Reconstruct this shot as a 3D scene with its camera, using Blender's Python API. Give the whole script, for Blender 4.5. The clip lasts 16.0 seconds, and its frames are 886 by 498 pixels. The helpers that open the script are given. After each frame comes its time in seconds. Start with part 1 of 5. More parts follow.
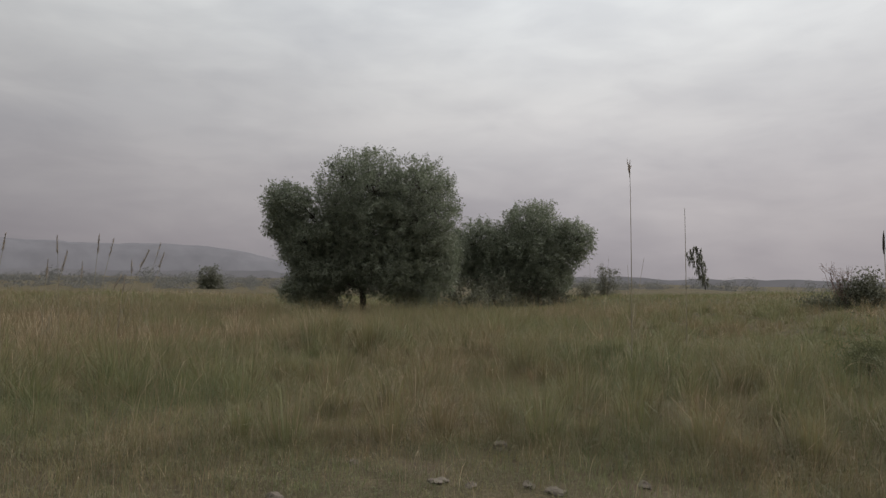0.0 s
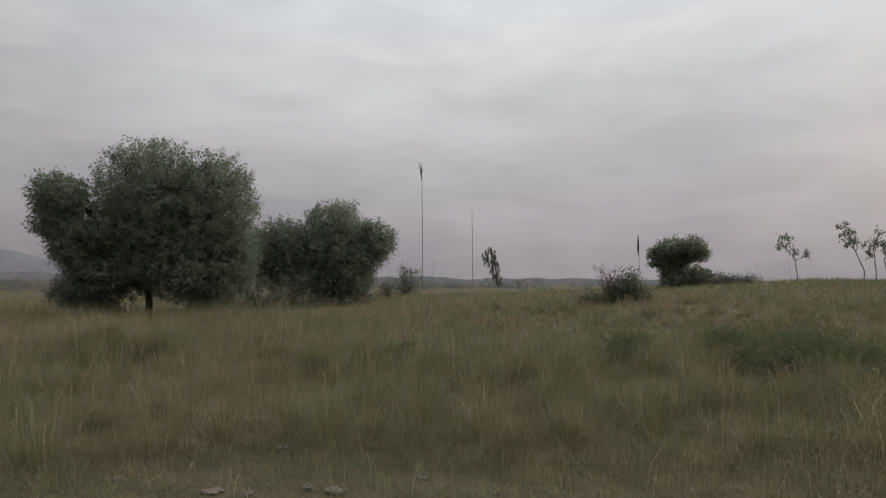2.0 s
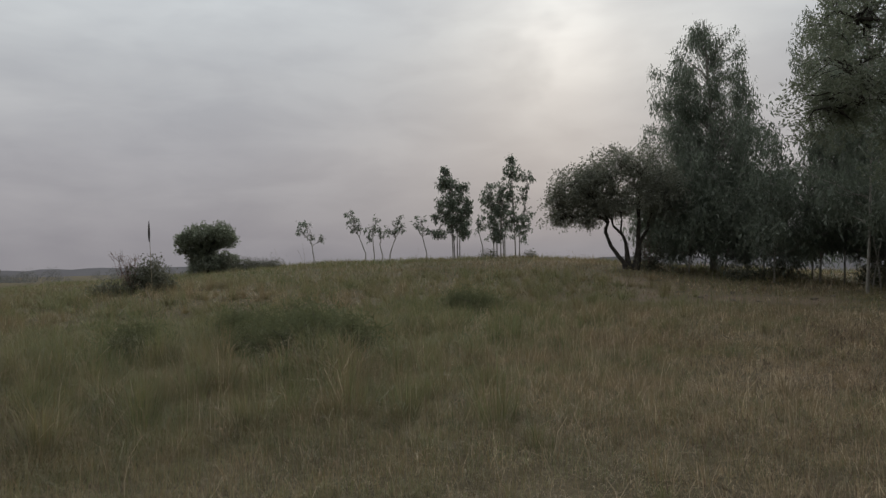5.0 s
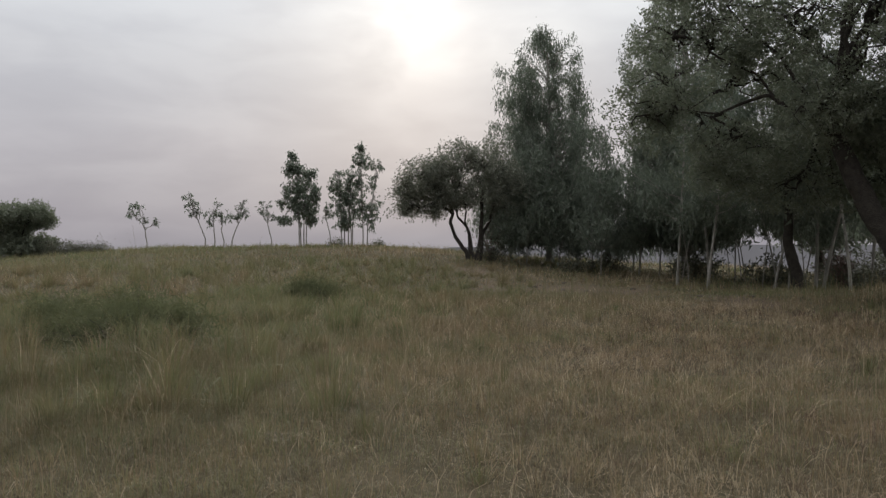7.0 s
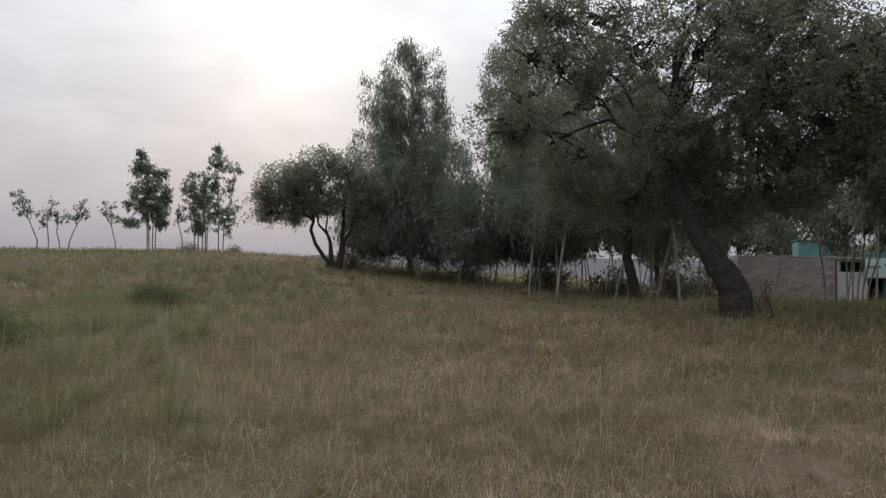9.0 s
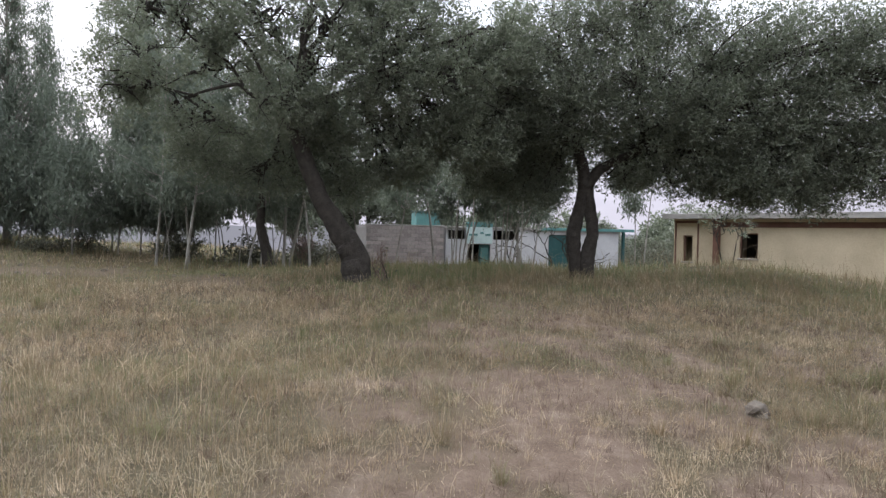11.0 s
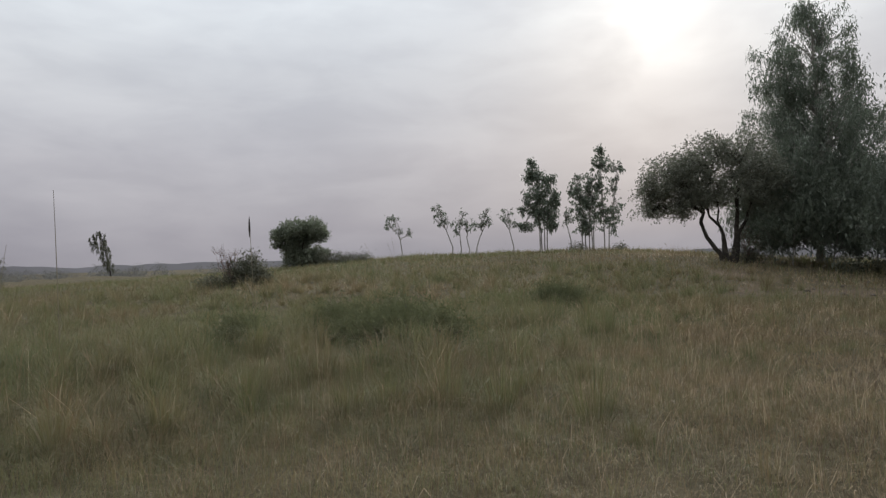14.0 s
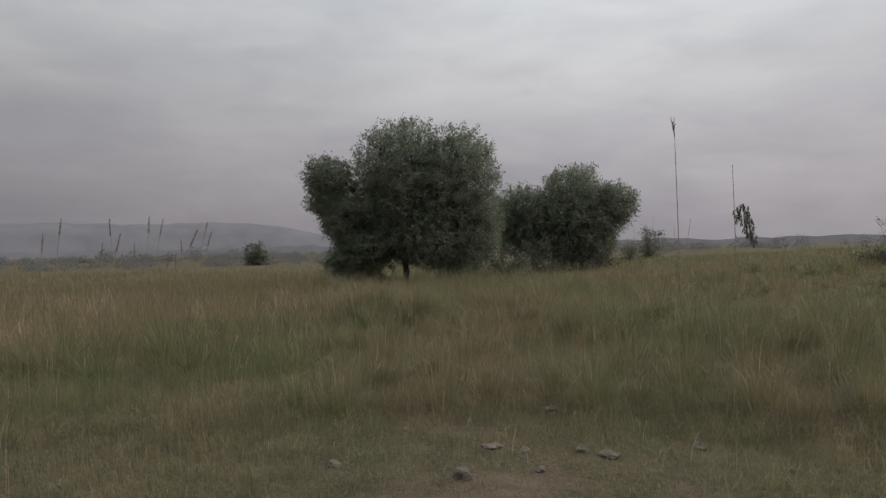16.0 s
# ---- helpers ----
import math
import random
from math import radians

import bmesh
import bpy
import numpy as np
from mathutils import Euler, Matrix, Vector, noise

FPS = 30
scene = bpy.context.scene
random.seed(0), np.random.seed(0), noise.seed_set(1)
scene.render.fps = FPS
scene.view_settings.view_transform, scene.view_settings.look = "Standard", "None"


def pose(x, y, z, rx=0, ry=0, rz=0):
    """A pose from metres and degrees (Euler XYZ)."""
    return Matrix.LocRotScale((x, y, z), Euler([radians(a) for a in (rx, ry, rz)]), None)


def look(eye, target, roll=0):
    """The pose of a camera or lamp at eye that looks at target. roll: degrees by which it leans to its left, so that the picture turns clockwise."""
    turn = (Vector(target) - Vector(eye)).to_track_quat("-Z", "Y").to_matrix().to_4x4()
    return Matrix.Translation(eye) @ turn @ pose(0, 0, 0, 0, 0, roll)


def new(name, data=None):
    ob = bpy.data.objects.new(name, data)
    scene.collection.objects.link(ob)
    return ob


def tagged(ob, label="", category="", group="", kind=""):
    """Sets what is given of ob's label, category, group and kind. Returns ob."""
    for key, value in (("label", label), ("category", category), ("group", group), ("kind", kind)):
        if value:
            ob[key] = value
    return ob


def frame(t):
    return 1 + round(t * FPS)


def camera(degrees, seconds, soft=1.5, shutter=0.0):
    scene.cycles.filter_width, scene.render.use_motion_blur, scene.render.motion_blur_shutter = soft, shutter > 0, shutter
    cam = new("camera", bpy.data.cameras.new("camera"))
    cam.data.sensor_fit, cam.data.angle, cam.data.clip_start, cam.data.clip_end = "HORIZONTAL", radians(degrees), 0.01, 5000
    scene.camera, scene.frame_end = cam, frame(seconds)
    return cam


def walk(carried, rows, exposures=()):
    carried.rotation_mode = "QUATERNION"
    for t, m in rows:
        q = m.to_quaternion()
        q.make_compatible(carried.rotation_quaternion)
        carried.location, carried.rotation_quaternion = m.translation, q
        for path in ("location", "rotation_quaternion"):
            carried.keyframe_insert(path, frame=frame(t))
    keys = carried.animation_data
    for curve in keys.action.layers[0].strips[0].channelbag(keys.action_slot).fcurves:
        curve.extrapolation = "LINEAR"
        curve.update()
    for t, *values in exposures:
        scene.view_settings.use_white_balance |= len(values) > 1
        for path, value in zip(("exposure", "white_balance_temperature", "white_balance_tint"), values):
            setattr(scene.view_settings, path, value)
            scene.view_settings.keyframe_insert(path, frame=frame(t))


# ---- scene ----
cam = camera(66.25, 16.0, 1.4)
# seconds, place, then pitch, roll and yaw in degrees
ROWS = [
    (0.0, -0.0, 0.6, 1.5, 2.31, -0.95, 0.01),
    (0.5, 0.056, 0.597, 1.5, 2.6, -0.56, -5.43),
    (1.0, 0.1, 0.592, 1.5, 2.56, -0.73, -9.61),
    (1.5, 0.144, 0.582, 1.5, 2.34, -0.82, -13.92),
    (2.0, 0.168, 0.576, 1.5, 2.54, -0.6, -16.29),
    (2.5, 0.209, 0.563, 1.5, 2.43, -0.41, -20.35),
    (3.0, 0.273, 0.534, 1.5, 2.49, -0.15, -27.06),
    (3.5, 0.345, 0.491, 1.5, 2.39, -0.48, -35.09),
    (4.0, 0.396, 0.451, 1.5, 2.78, -0.34, -41.29),
    (4.5, 0.443, 0.405, 1.5, 1.86, 0.43, -47.59),
    (5.0, 0.486, 0.352, 1.5, 1.13, 1.33, -54.06),
    (5.2, 0.501, 0.33, 1.5, 1.28, 1.09, -56.58),
    (6.2, 0.54, 0.262, 1.5, 0.6, 0.4, -64.2),
    (7.3, 0.554, 0.231, 1.5, 0.02, -0.09, -67.38),
    (7.5, 0.556, 0.226, 1.5, 0.11, -0.43, -67.83),
    (8.0, 0.559, 0.218, 1.5, 0.04, -0.08, -68.74),
    (8.5, 0.557, 0.224, 1.5, -0.0, -0.36, -68.1),
    (9.0, 0.587, 0.123, 1.5, 0.81, -0.85, -78.15),
    (9.5, 0.6, 0.022, 1.5, 0.73, -0.25, -87.88),
    (10.0, 0.599, -0.035, 1.5, -0.5, -0.14, -93.38),
    (10.2, 0.596, -0.065, 1.5, -1.67, -0.67, -96.24),
    (11.3, 0.565, -0.2, 1.5, -1.0, -0.9, -109.0),
    (12.3, 0.589, -0.113, 1.5, -0.04, -0.93, -101.15),
    (12.5, 0.598, -0.045, 1.5, -1.15, -0.3, -94.62),
    (13.0, 0.589, 0.114, 1.5, -0.14, 0.6, -79.48),
    (13.5, 0.542, 0.258, 1.5, 0.11, 1.0, -64.85),
    (14.0, 0.437, 0.411, 1.5, 0.74, 1.59, -46.84),
    (14.5, 0.33, 0.501, 1.5, 0.65, 2.5, -33.53),
    (15.0, 0.237, 0.551, 1.5, 0.78, 2.7, -23.33),
    (15.5, 0.124, 0.587, 1.5, 0.92, 1.78, -11.85),
    (16.0, -0.036, 0.599, 1.5, -0.31, 1.19, 3.46),
]
# seconds, stops, kelvin, tint
EXPOSURES = [(0.0, 0.32, 6800, 11), (1.5, 0.22, 6750, 11), (3.5, 0.12, 6650, 10), (4.5, -0.06, 6580, 9), (5.0, -0.02, 6550, 9), (7.5, 0.43, 6560, 11), (9.0, 0.57, 6460, 11),
             (10.2, 1.17, 6220, 13), (12.4, 1.82, 6120, 14), (13.0, 1.42, 6220, 13), (13.6, 0.72, 6350, 11), (14.2, 0.25, 6450, 10), (15.0, 0.08, 6550, 10), (16.0, 0.22, 6650, 11)]
walk(cam, [(t, pose(x, y, z, 90 + pitch, roll, yaw)) for t, x, y, z, pitch, roll, yaw in ROWS], EXPOSURES)

# ---- sky and sun ----
SUN_AZ, SUN_EL = radians(-64), radians(18)     # azimuth counted from +y, negative to the east
SUN_WAY = Vector((-math.sin(SUN_AZ) * math.cos(SUN_EL), math.cos(SUN_AZ) * math.cos(SUN_EL), math.sin(SUN_EL)))


def node(tree, kind, links=None, **values):
    n = tree.nodes.new(kind)
    for key, value in values.items():
        if key == "op":
            n.operation = value
        elif key == "blend":
            n.blend_type = value
        elif key == "data":
            n.data_type = value
        else:
            n.inputs[key].default_value = value
    for socket, source in (links or {}).items():
        tree.links.new(source, n.inputs[socket])
    return n


def ramp(tree, source, stops):
    n = tree.nodes.new("ShaderNodeValToRGB")
    tree.links.new(source, n.inputs[0])
    e = n.color_ramp.elements
    while len(e) < len(stops):
        e.new(0.5)
    for el, (p, c) in zip(e, stops):
        el.position = p
        el.color = (*c, 1) if len(c) == 3 else c
    return n.outputs[0]


def maths(tree, op, a, b=None, clamp=False):
    n = tree.nodes.new("ShaderNodeMath")
    n.operation, n.use_clamp = op, clamp
    for i, v in enumerate((a, b)):
        if v is None:
            continue
        if isinstance(v, (int, float)):
            n.inputs[i].default_value = v
        else:
            tree.links.new(v, n.inputs[i])
    return n.outputs[0]


def mixed(tree, fac, a, b, blend="MIX"):
    n = tree.nodes.new("ShaderNodeMix")
    n.data_type, n.blend_type = "RGBA", blend
    for i, v in ((0, fac), (6, a), (7, b)):
        if isinstance(v, (int, float)):
            n.inputs[i].default_value = v
        elif isinstance(v, tuple):
            n.inputs[i].default_value = (*v, 1)
        else:
            tree.links.new(v, n.inputs[i])
    return n.outputs[2]


world = bpy.data.worlds.new("overcast_sky")
scene.world = world
world.use_nodes = True
wt = world.node_tree
wt.nodes.clear()
coord = wt.nodes.new("ShaderNodeTexCoord").outputs["Generated"]
xyz = wt.nodes.new("ShaderNodeSeparateXYZ")
wt.links.new(coord, xyz.inputs[0])
height = ramp(wt, maths(wt, "MAXIMUM", xyz.outputs[2], 0.0), [
    (0.0, (0.30, 0.288, 0.312)), (0.05, (0.335, 0.324, 0.352)), (0.14, (0.43, 0.425, 0.452)), (0.26, (0.545, 0.562, 0.588)),
    (0.42, (0.68, 0.73, 0.77)), (0.62, (1.15, 1.20, 1.23)), (1.0, (1.75, 1.80, 1.82))])
dot = node(wt, "ShaderNodeVectorMath", {0: coord}, op="DOT_PRODUCT")
dot.inputs[1].default_value = SUN_WAY
toward = dot.outputs["Value"]
side = ramp(wt, maths(wt, "ADD", maths(wt, "MULTIPLY", toward, 0.5), 0.5), [
    (0.0, (0.58,) * 3), (0.42, (0.60,) * 3), (0.62, (0.74,) * 3), (0.8, (0.88,) * 3), (0.93, (0.9,) * 3), (1.0, (0.88,) * 3)])
# stretched cloud sheets, thin and thick
squash = node(wt, "ShaderNodeVectorMath", {0: coord}, op="MULTIPLY")
squash.inputs[1].default_value = (1.6, 1.6, 5.0)
cloud = node(wt, "ShaderNodeTexNoise", {"Vector": squash.outputs[0]}, Scale=1.5, Detail=3.0, Roughness=0.45, Distortion=0.15)
veil = ramp(wt, cloud.outputs["Fac"], [(0.32, (0.90, 0.905, 0.925)), (0.5, (0.985, 0.985, 0.99)), (0.68, (1.09, 1.085, 1.075))])
glow = maths(wt, "POWER", maths(wt, "MAXIMUM", toward, 0.0), 210.0)
loose = node(wt, "ShaderNodeVectorMath", {0: coord}, op="MULTIPLY")
loose.inputs[1].default_value = (1.6, 1.6, 2.6)
fine = node(wt, "ShaderNodeTexNoise", {"Vector": loose.outputs[0]}, Scale=4.2, Detail=3.0, Roughness=0.45, Distortion=0.4)
breaks = maths(wt, "MULTIPLY", glow, ramp(wt, fine.outputs["Fac"], [(0.38, (0.12,) * 3), (0.6, (1.0,) * 3)]))
billow = node(wt, "ShaderNodeTexNoise", {"Vector": squash.outputs[0]}, Scale=4.2, Detail=4.0, Roughness=0.5, Distortion=0.3)
soft = ramp(wt, billow.outputs["Fac"], [(0.36, (0.935, 0.935, 0.945)), (0.64, (1.055, 1.055, 1.05))])
grey = mixed(wt, 1.0, mixed(wt, 1.0, height, veil, "MULTIPLY"), soft, "MULTIPLY")
lit = node(wt, "ShaderNodeVectorMath", {0: grey, 1: side}, op="MULTIPLY")
shine = node(wt, "ShaderNodeVectorMath", op="SCALE")
shine.inputs[0].default_value = (0.19, 0.18, 0.165)
wt.links.new(breaks, shine.inputs["Scale"])
total = node(wt, "ShaderNodeVectorMath", {0: lit.outputs[0], 1: shine.outputs[0]}, op="ADD")
nishita = wt.nodes.new("ShaderNodeTexSky")
nishita.sky_type, nishita.sun_disc = "NISHITA", False
nishita.sun_elevation, nishita.sun_rotation, nishita.dust_density = SUN_EL, -SUN_AZ, 6.0
back_clear = node(wt, "ShaderNodeBackground", {"Color": nishita.outputs[0]}, Strength=0.002)
back_cloud = node(wt, "ShaderNodeBackground", {"Color": total.outputs[0]}, Strength=1.0)
both = node(wt, "ShaderNodeAddShader", {0: back_clear.outputs[0], 1: back_cloud.outputs[0]})
wt.links.new(both.outputs[0], wt.nodes.new("ShaderNodeOutputWorld").inputs[0])

sun = new("sun", bpy.data.lights.new("sun", "SUN"))
sun.data.energy, sun.data.angle, sun.data.color = 1.4, radians(25), (1.0, 0.96, 0.92)
sun.matrix_world = look(SUN_WAY * 50, (0, 0, 0))

# ---- materials ----


def material(name):
    m = bpy.data.materials.new(name)
    m.use_nodes = True
    t = m.node_tree
    return m, t, t.nodes["Principled BSDF"], t.nodes["Material Output"]


def noise_fac(t, scale, detail=4.0, rough=0.55, vector=None):
    if vector is None:
        vector = t.nodes.new("ShaderNodeNewGeometry").outputs["Position"]
    return node(t, "ShaderNodeTexNoise", {"Vector": vector}, Scale=scale, Detail=detail, Roughness=rough).outputs["Fac"]


def bumped(t, bsdf, fac, strength, distance=0.02):
    b = node(t, "ShaderNodeBump", {"Height": fac}, Strength=strength, Distance=distance)
    t.links.new(b.outputs[0], bsdf.inputs["Normal"])


def attribute(t, name):
    n = t.nodes.new("ShaderNodeAttribute")
    n.attribute_name = name
    return n.outputs["Fac"]


def leaf_material(name, dark, mid, light, through_light=0.3, rough=0.5, grey_sheen=0.35):
    m, t, b, out = material(name)
    col = ramp(t, attribute(t, "tint"), [(0.0, dark), (0.55, mid), (1.0, light)])
    col = mixed(t, 0.35, col, ramp(t, noise_fac(t, 1.3), [(0.35, dark), (0.65, light)]))
    t.links.new(col, b.inputs["Base Color"])
    b.inputs["Roughness"].default_value = rough
    b.inputs["Specular IOR Level"].default_value = 0.5
    # Grey sheen brightens dark foliage, standing in for the veil of haze.
    b.inputs["Sheen Weight"].default_value = grey_sheen
    b.inputs["Sheen Roughness"].default_value = 0.6
    b.inputs["Sheen Tint"].default_value = (0.75, 0.75, 0.70, 1)
    tr = node(t, "ShaderNodeBsdfTranslucent", {"Color": col})
    mix = node(t, "ShaderNodeMixShader", {1: b.outputs[0], 2: tr.outputs[0]}, Fac=through_light)
    t.links.new(mix.outputs[0], out.inputs["Surface"])
    return m


def plain_material(name, low, high, scale=6.0, rough=0.85, bump=0.3, fine_scale=60.0, distance=0.02):
    m, t, b, _ = material(name)
    big, small = noise_fac(t, scale), noise_fac(t, fine_scale)
    col = ramp(t, maths(t, "ADD", maths(t, "MULTIPLY", big, 0.65), maths(t, "MULTIPLY", small, 0.35)), [(0.32, low), (0.68, high)])
    t.links.new(col, b.inputs["Base Color"])
    b.inputs["Roughness"].default_value = rough
    b.inputs["Specular IOR Level"].default_value = 0.25
    bumped(t, b, small, bump, distance)
    return m


# Acacia and eucalyptus tints lie close together, a hazy flatness put into the colour.
ACACIA_LEAF = leaf_material("acacia_leaf", (0.122, 0.142, 0.095), (0.14, 0.16, 0.107), (0.163, 0.183, 0.124), 0.5)
THORN_LEAF = leaf_material("thorn_leaf", (0.11, 0.118, 0.09), (0.15, 0.158, 0.118), (0.20, 0.205, 0.155), 0.5)
GUM_LEAF = leaf_material("eucalyptus_leaf", (0.105, 0.128, 0.096), (0.128, 0.154, 0.114), (0.16, 0.187, 0.138), 0.5, 0.5, 0.25)
SCRUB_LEAF = leaf_material("scrub_leaf", (0.06, 0.064, 0.042), (0.085, 0.089, 0.058), (0.125, 0.124, 0.085), 0.4, 0.6, 0.08)


WEED_LEAF = leaf_material("weed_leaf", (0.07, 0.08, 0.036), (0.095, 0.106, 0.05), (0.13, 0.138, 0.072), 0.45, 0.9, 0.0)


def grass_material():
    m, t, b, out = material("field_grass")
    col = ramp(t, attribute(t, "tint"), [(0.0, (0.128, 0.146, 0.064)), (0.3, (0.176, 0.174, 0.083)), (0.55, (0.19, 0.15, 0.083)), (0.78, (0.235, 0.178, 0.11)), (1.0, (0.5, 0.405, 0.285))])
    drift = ramp(t, noise_fac(t, 0.55, 5.0, 0.6), [(0.45, (0.0,) * 3), (0.62, (0.5,) * 3)])
    col = mixed(t, drift, col, mixed(t, 0.5, col, (0.25, 0.15, 0.095)))
    speck = ramp(t, noise_fac(t, 3.1, 3.0), [(0.35, (0.72, 0.74, 0.72)), (0.65, (1.18, 1.16, 1.14))])
    col = mixed(t, 1.0, col, speck, "MULTIPLY")
    t.links.new(col, b.inputs["Base Color"])
    b.inputs["Roughness"].default_value = 0.65
    b.inputs["Specular IOR Level"].default_value = 0.35
    b.inputs["Sheen Weight"].default_value = 0.12
    tr = node(t, "ShaderNodeBsdfTranslucent", {"Color": col})
    mix = node(t, "ShaderNodeMixShader", {1: b.outputs[0], 2: tr.outputs[0]}, Fac=0.4)
    t.links.new(mix.outputs[0], out.inputs["Surface"])
    return m


GRASS = grass_material()
DEAD_WEED = plain_material("dead_weed", (0.07, 0.047, 0.034), (0.16, 0.108, 0.078), 2.0, 0.95, 0.1)
BARK = plain_material("acacia_bark", (0.024, 0.021, 0.018), (0.066, 0.057, 0.048), 8.0, 0.95, 0.9, 34.0, 0.04)
PALE_BARK = plain_material("eucalyptus_bark", (0.13, 0.12, 0.105), (0.36, 0.34, 0.305), 3.0, 0.8, 0.3, 30.0)
TWIG = plain_material("dead_twig", (0.10, 0.068, 0.058), (0.20, 0.14, 0.12), 6.0, 0.9, 0.2)
STRAW = plain_material("reed_straw", (0.16, 0.14, 0.10), (0.26, 0.225, 0.16), 5.0, 0.8, 0.1)
PLUME = plain_material("reed_plume", (0.19, 0.155, 0.125), (0.34, 0.285, 0.235), 9.0, 0.95, 0.2)
STONE = plain_material("field_stone", (0.08, 0.066, 0.053), (0.185, 0.158, 0.13), 7.0, 0.9, 0.6, 45.0)
PLASTER = plain_material("white_plaster", (0.40, 0.40, 0.42), (0.58, 0.575, 0.585), 1.2, 0.9, 0.15, 18.0)
BEIGE = plain_material("beige_plaster", (0.42, 0.35, 0.24), (0.58, 0.49, 0.35), 1.0, 0.9, 0.15, 20.0)
BROWN = plain_material("brown_paint", (0.11, 0.055, 0.04), (0.17, 0.09, 0.065), 3.0, 0.7, 0.1)
SIGN = plain_material("faded_sign_paint", (0.38, 0.5, 0.5), (0.52, 0.62, 0.61), 3.0, 0.7, 0.1)
TEAL = plain_material("teal_paint", (0.07, 0.17, 0.165), (0.12, 0.25, 0.24), 2.0, 0.55, 0.1)
DARK_TEAL = plain_material("dark_teal_paint", (0.02, 0.065, 0.067), (0.035, 0.105, 0.105), 2.0, 0.5, 0.1)
# Shade of the rooms put into a dark colour for back walls and floor.
INSIDE = plain_material("unlit_room", (0.05, 0.045, 0.04), (0.09, 0.08, 0.075), 2.0, 0.9, 0.1)
CONCRETE = plain_material("roof_concrete", (0.22, 0.21, 0.2), (0.36, 0.34, 0.32), 1.5, 0.9, 0.2)
MORTAR = plain_material("mortar", (0.19, 0.175, 0.165), (0.29, 0.27, 0.26), 4.0, 0.95, 0.3)


def brick_material():
    m, t, b, _ = material("weathered_brick")
    rnd = t.nodes.new("ShaderNodeObjectInfo").outputs["Random"]
    col = ramp(t, rnd, [(0.0, (0.22, 0.19, 0.185)), (0.5, (0.32, 0.275, 0.265)), (1.0, (0.42, 0.36, 0.345))])
    col = mixed(t, 0.4, col, ramp(t, noise_fac(t, 9.0), [(0.3, (0.20, 0.175, 0.17)), (0.7, (0.42, 0.38, 0.37))]))
    t.links.new(col, b.inputs["Base Color"])
    b.inputs["Roughness"].default_value = 0.95
    bumped(t, b, noise_fac(t, 50.0), 0.4)
    return m


BRICK = brick_material()


def ground_material():
    m, t, b, _ = material("field_soil")
    bare = attribute(t, "bare")
    thatch = ramp(t, noise_fac(t, 2.2, 6.0, 0.65), [(0.3, (0.045, 0.04, 0.023)), (0.5, (0.078, 0.066, 0.039)), (0.72, (0.13, 0.105, 0.066))])
    litter = ramp(t, noise_fac(t, 26.0, 5.0, 0.7), [(0.4, (0.05, 0.043, 0.028)), (0.62, (0.165, 0.132, 0.086))])
    soil = ramp(t, noise_fac(t, 5.0, 7.0, 0.65), [(0.3, (0.105, 0.073, 0.055)), (0.55, (0.175, 0.128, 0.099)), (0.75, (0.245, 0.19, 0.153))])
    grit = ramp(t, noise_fac(t, 70.0, 3.0, 0.7), [(0.35, (0.45, 0.43, 0.41)), (0.6, (1.05, 1.05, 1.05))])
    cover = mixed(t, 0.45, thatch, litter)
    open_soil = mixed(t, 0.6, soil, mixed(t, 1.0, soil, grit, "MULTIPLY"))
    col = mixed(t, bare, cover, open_soil)
    t.links.new(col, b.inputs["Base Color"])
    b.inputs["Roughness"].default_value = 1.0
    b.inputs["Specular IOR Level"].default_value = 0.1
    bumped(t, b, noise_fac(t, 18.0, 6.0, 0.7), 0.8, 0.05)
    return m


GROUND = ground_material()


# Haze painted as a flat grey that also gives off a little light.
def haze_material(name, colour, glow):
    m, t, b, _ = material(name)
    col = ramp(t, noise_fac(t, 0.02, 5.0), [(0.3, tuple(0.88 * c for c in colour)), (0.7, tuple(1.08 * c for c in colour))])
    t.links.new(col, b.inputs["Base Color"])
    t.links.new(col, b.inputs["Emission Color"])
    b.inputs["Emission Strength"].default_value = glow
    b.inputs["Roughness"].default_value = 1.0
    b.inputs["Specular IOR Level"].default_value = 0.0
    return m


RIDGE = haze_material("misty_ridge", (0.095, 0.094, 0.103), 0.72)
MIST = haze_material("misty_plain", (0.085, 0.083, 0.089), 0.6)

# ---- mesh helpers ----
rng = np.random.default_rng(7)


def mesh_of(name, verts, polys, mat, smooth=False, tint=None, point_attr=None):
    """A mesh from an array of corners and arrays of triangles and quads."""
    me = bpy.data.meshes.new(name)
    verts = np.asarray(verts, dtype=np.float32)
    polys = [np.asarray(p, dtype=np.int32) for p in polys if len(p)]
    loops = np.concatenate([p.ravel() for p in polys])
    sizes = np.concatenate([np.full(len(p), p.shape[1], dtype=np.int32) for p in polys])
    starts = np.concatenate([[0], np.cumsum(sizes)[:-1]]).astype(np.int32)
    me.vertices.add(len(verts))
    me.vertices.foreach_set("co", verts.ravel())
    me.loops.add(len(loops))
    me.loops.foreach_set("vertex_index", loops)
    me.polygons.add(len(sizes))
    me.polygons.foreach_set("loop_start", starts)
    me.polygons.foreach_set("loop_total", sizes)
    if smooth:
        me.polygons.foreach_set("use_smooth", np.ones(len(sizes), dtype=bool))
    for key, values in ((("tint", tint),) if tint is not None else ()) + ((point_attr,) if point_attr else ()):
        a = me.attributes.new(key, "FLOAT", "POINT")
        a.data.foreach_set("value", np.asarray(values, dtype=np.float32))
    me.update(calc_edges=True)
    me.materials.append(mat)
    return me


def part(name, me, parent, label=""):
    ob = new(name, me)
    ob.parent = parent
    if label:
        tagged(ob, label=label)
    return ob


